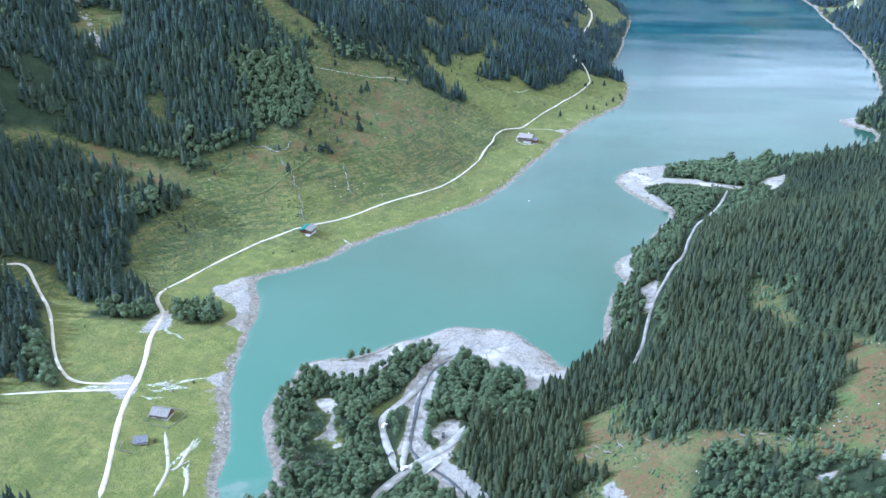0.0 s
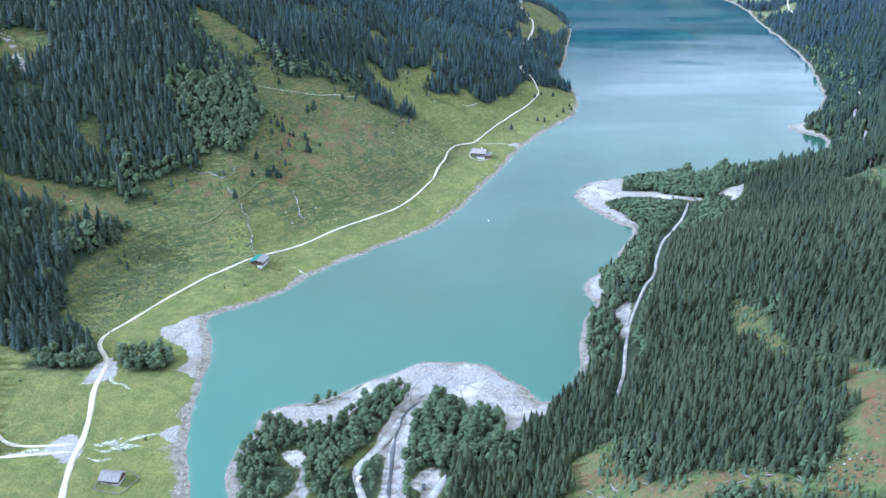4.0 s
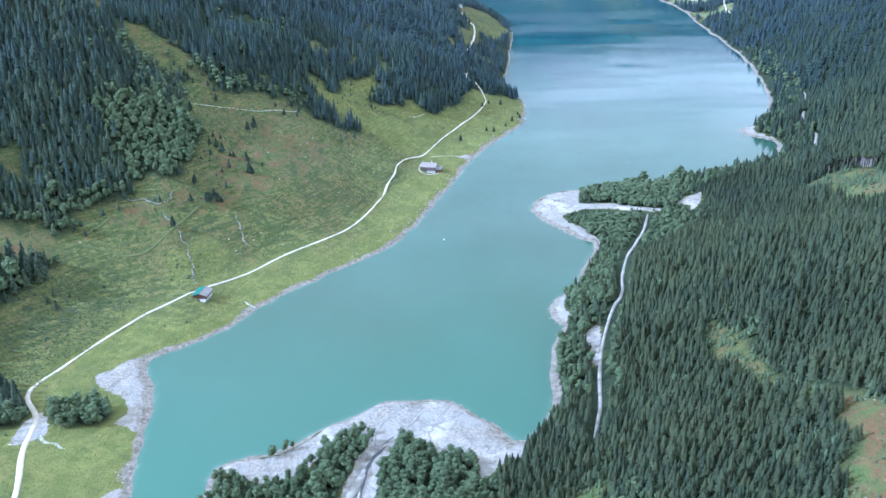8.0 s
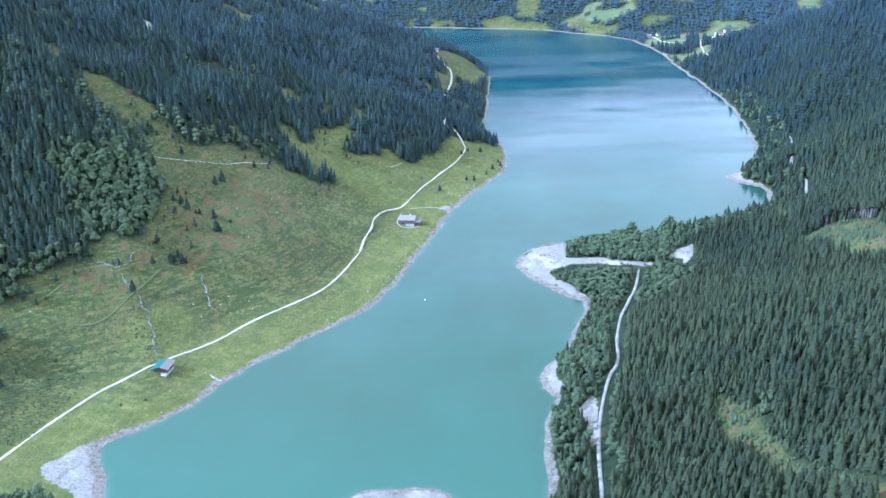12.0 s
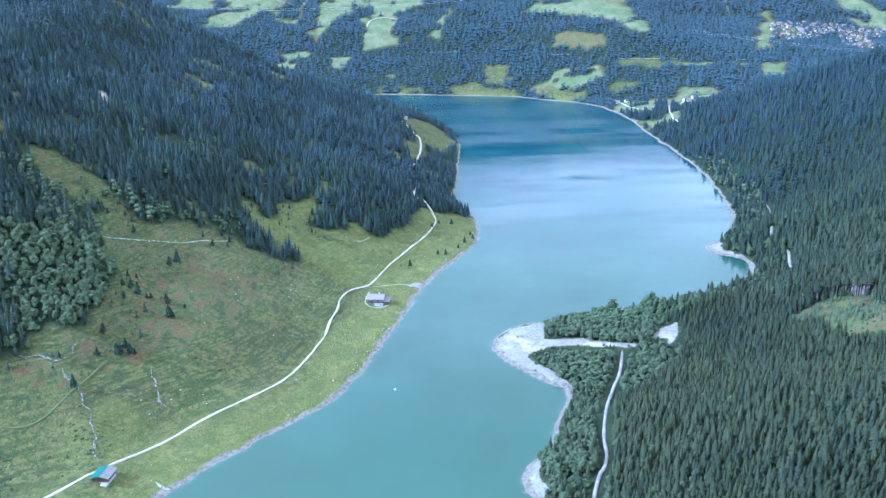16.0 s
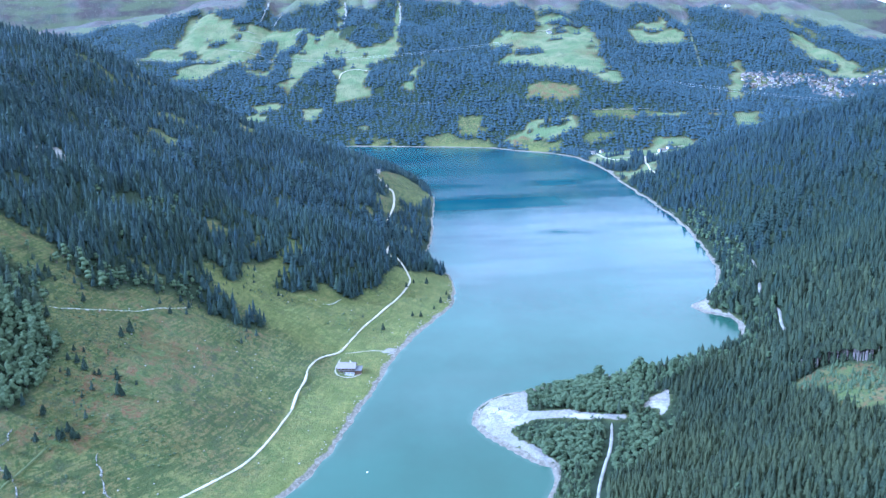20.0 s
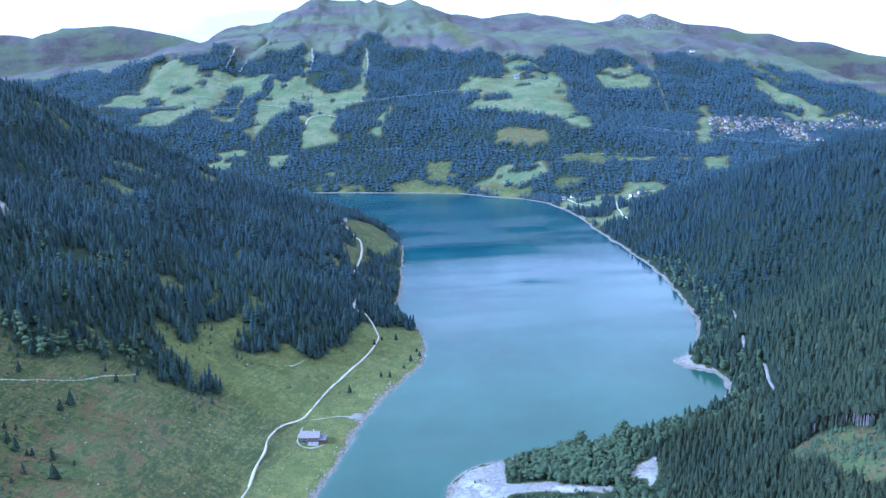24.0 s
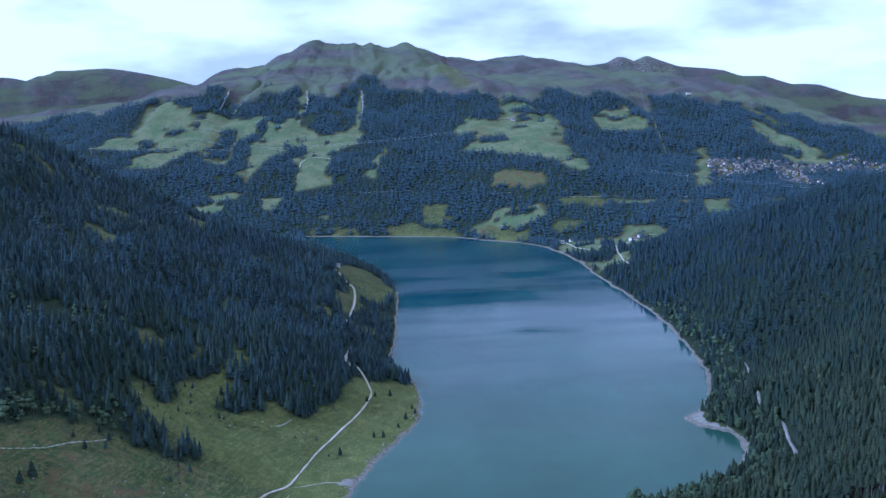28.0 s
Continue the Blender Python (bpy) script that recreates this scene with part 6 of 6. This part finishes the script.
strew("clearing_shrubs", SHRUBS, 30, 240, 222, 360, 2.5, lambda x, y, z, e: (boxed(GAP_HILL, x, y, 6) > 0.3) & (ripple(x, y, 24, 219, 3) > 0.2), (1.0, 2.8), MAT_BROAD, "pale green bushes and ferns over the clearing", "shrubs", 311, 1.5)
strew("clearing_shrubs", SHRUBS, 160, 400, 355, 720, 3.1, lambda x, y, z, e: (np.maximum(boxed(GAP_GLADE, x, y, 6), boxed(GAP_UPPER, x, y, 6)) > 0.3) & (ripple(x, y, 20, 221, 3) > -0.35), (1.3, 4.2), MAT_BROAD, "pale green bushes over the forest glade", "shrubs", 312, 1.5)
strew("felled_wood", LOGS, 60, 240, 225, 350, 3.6, lambda x, y, z, e: (boxed(GAP_HILL, x, y, 3) > 0.6) & (ripple(x, y, 26, 211, 2) > 0.25), (2.0, 7.0), MAT_BOARD, "grey felled logs strewn over the clearing", "logs", 306, 1.0)
strew("clearing_stones", STONES, 60, 240, 225, 350, 4.2, lambda x, y, z, e: (boxed(GAP_HILL, x, y, 3) > 0.6) & (ripple(x, y, 22, 213, 2) > 0.5), (0.3, 1.4), MAT_ROCK, "pale rocks showing in the clearing", "stones", 307)
strew("streak_rocks", STONES, -520, -380, 680, 790, 3.0, lambda x, y, z, e: boxed(ROCK_STREAK, x, y, 4) > 0.5, (1.0, 3.5), MAT_ROCK, "pale scree in a gap of the spruce wood", "stones", 308)
strew("streak_rocks", STONES, -360, -295, 1070, 1130, 3.0, lambda x, y, z, e: boxed(ROCK_FACE, x, y, 4) > 0.4, (1.0, 4.0), MAT_ROCK, "pale rock outcrop between the spruces", "stones", 314)
strew("drift_logs", LOGS, 84, 112, 495, 545, 5, lambda x, y, z, e: (e < 2) & (e > -9), (2.0, 5.0), MAT_BOARD, "grey stumps and logs lying at the water's edge", "logs", 309)


# ---- the power line across the far slope ----
power_line = stand("power_line", 440, 3049, 0, "high-voltage line of thin grey wires between far pylons", "power line")
px, py, pz = power_line.location
PYLONS = ((-760, 3150), (440, 3049), (1019, 2568), (1620, 2380))
tips = []
for x, y in PYLONS:
    z = float(land(x, y)[0])
    bm = bmesh.new()
    for sx in (-1, 1):
        for sy in (-1, 1):
            foot, neck = Vector((x + 2.2 * sx - px, y + 2.2 * sy - py, z - 1 - pz)), Vector((x + 0.4 * sx - px, y + 0.4 * sy - py, z + 27 - pz))
            q = [bm.verts.new(p + Vector(o)) for p in (foot, neck) for o in ((0.12, 0, 0), (-0.06, 0.1, 0), (-0.06, -0.1, 0))]
            for j in range(3):
                bm.faces.new((q[j], q[(j + 1) % 3], q[3 + (j + 1) % 3], q[3 + j]))
    pylon = part("pylon", bm, MAT_PYLON, power_line, "slender grey lattice pylon")
    for h, half in ((20.0, 6.0), (25.0, 4.5)):
        boxed_part("crossarm", (x - px - half, x - px + half, y - py - 0.2, y - py + 0.2, z - pz + h, z - pz + h + 0.4), MAT_PYLON, pylon)
    tips.append([Vector((x - px + s * half, y - py, z - pz + h)) for h, half in ((20.0, 6.0), (25.0, 4.5)) for s in (-1, 1)])
for a, b in zip(tips[:-1], tips[1:]):
    for p, q in zip(a, b):
        bm = bmesh.new()
        ring = None
        for k in range(25):
            u = k / 24
            c = p.lerp(q, u) - Vector((0, 0, 30 * 4 * u * (1 - u) * (q - p).length / 1200))
            now = [bm.verts.new(c + Vector(o)) for o in ((0, 0.05, 0.07), (0, 0.05, -0.07), (0, -0.07, 0))]
            if ring:
                for j in range(3):
                    bm.faces.new((ring[j], ring[(j + 1) % 3], now[(j + 1) % 3], now[j]))
            ring = now
        part("wire", bm, MAT_PYLON, power_line)


# ---- the village beyond the lake ----
def village_house(seed, x, y, turn):
    r = random.Random(seed)
    root = stand("village_house", x, y, turn, "small alpine house of the far village", "house", "houses of the far village", sink=0.6)
    l, w, e = r.uniform(8, 14), r.uniform(7, 10), r.uniform(4.5, 7)
    ridge = e + w * 0.28
    boxed_part("wall", (-l / 2, l / 2, -w / 2, w / 2, -3, e), MAT_HOUSE_WALL, root)
    for s in (-1, 1):
        out = w / 2 + 1
        k = (ridge - e) / (w / 2)
        pts = [(0, ridge + 0.4), (s * out, ridge + 0.4 - out * k), (s * out, ridge - out * k), (0, ridge)]
        part("roof_slope", prism(bmesh.new(), pts, -l / 2 - 1, l / 2 + 1, "x"), MAT_RED_ROOF, root)
        part("gable", prism(bmesh.new(), [(-w / 2 + 0.1, e - 0.1), (w / 2 - 0.1, e - 0.1), (0, ridge - 0.05)], s * l / 2 - 0.2, s * l / 2 + 0.05, "x"), MAT_LOG, root)
        boxed_part("balcony", (-l * 0.4, l * 0.4, s * w / 2, s * (w / 2 + 1.0), e * 0.5, e * 0.5 + 1.0), MAT_LOG, root)
        for q in (-0.3, 0.0, 0.3):
            boxed_part("window", (q * l - 0.8, q * l + 0.8, s * w / 2 - 0.06, s * w / 2 + 0.06, e * 0.2, e * 0.2 + 1.4), MAT_GLASS, root)
    return root


village_rng = random.Random(5)
village_models, village_spots = [], []
tries = 0
village_poly = np.array(VILLAGE, float)
while len(village_spots) < 170 and tries < 9000:
    tries += 1
    x, y = village_rng.uniform(village_poly[:, 0].min(), village_poly[:, 0].max()), village_rng.uniform(village_poly[:, 1].min(), village_poly[:, 1].max())
    if float(apart_from(village_poly, np.array([x]), np.array([y]))[0]) > 6:
        continue
    if any((x - a) ** 2 + (y - b) ** 2 < 19 ** 2 for a, b in village_spots):
        continue
    village_spots.append((x, y))
    turn = village_rng.choice((0, 90, 15, 100, -20))
    if len(village_models) < 5:
        village_models.append(village_house(len(village_models), x, y, turn))
    else:
        copy_thing(village_rng.choice(village_models), pose(x, y, float(land(x, y)[0]) - 0.6, 0, 0, turn))
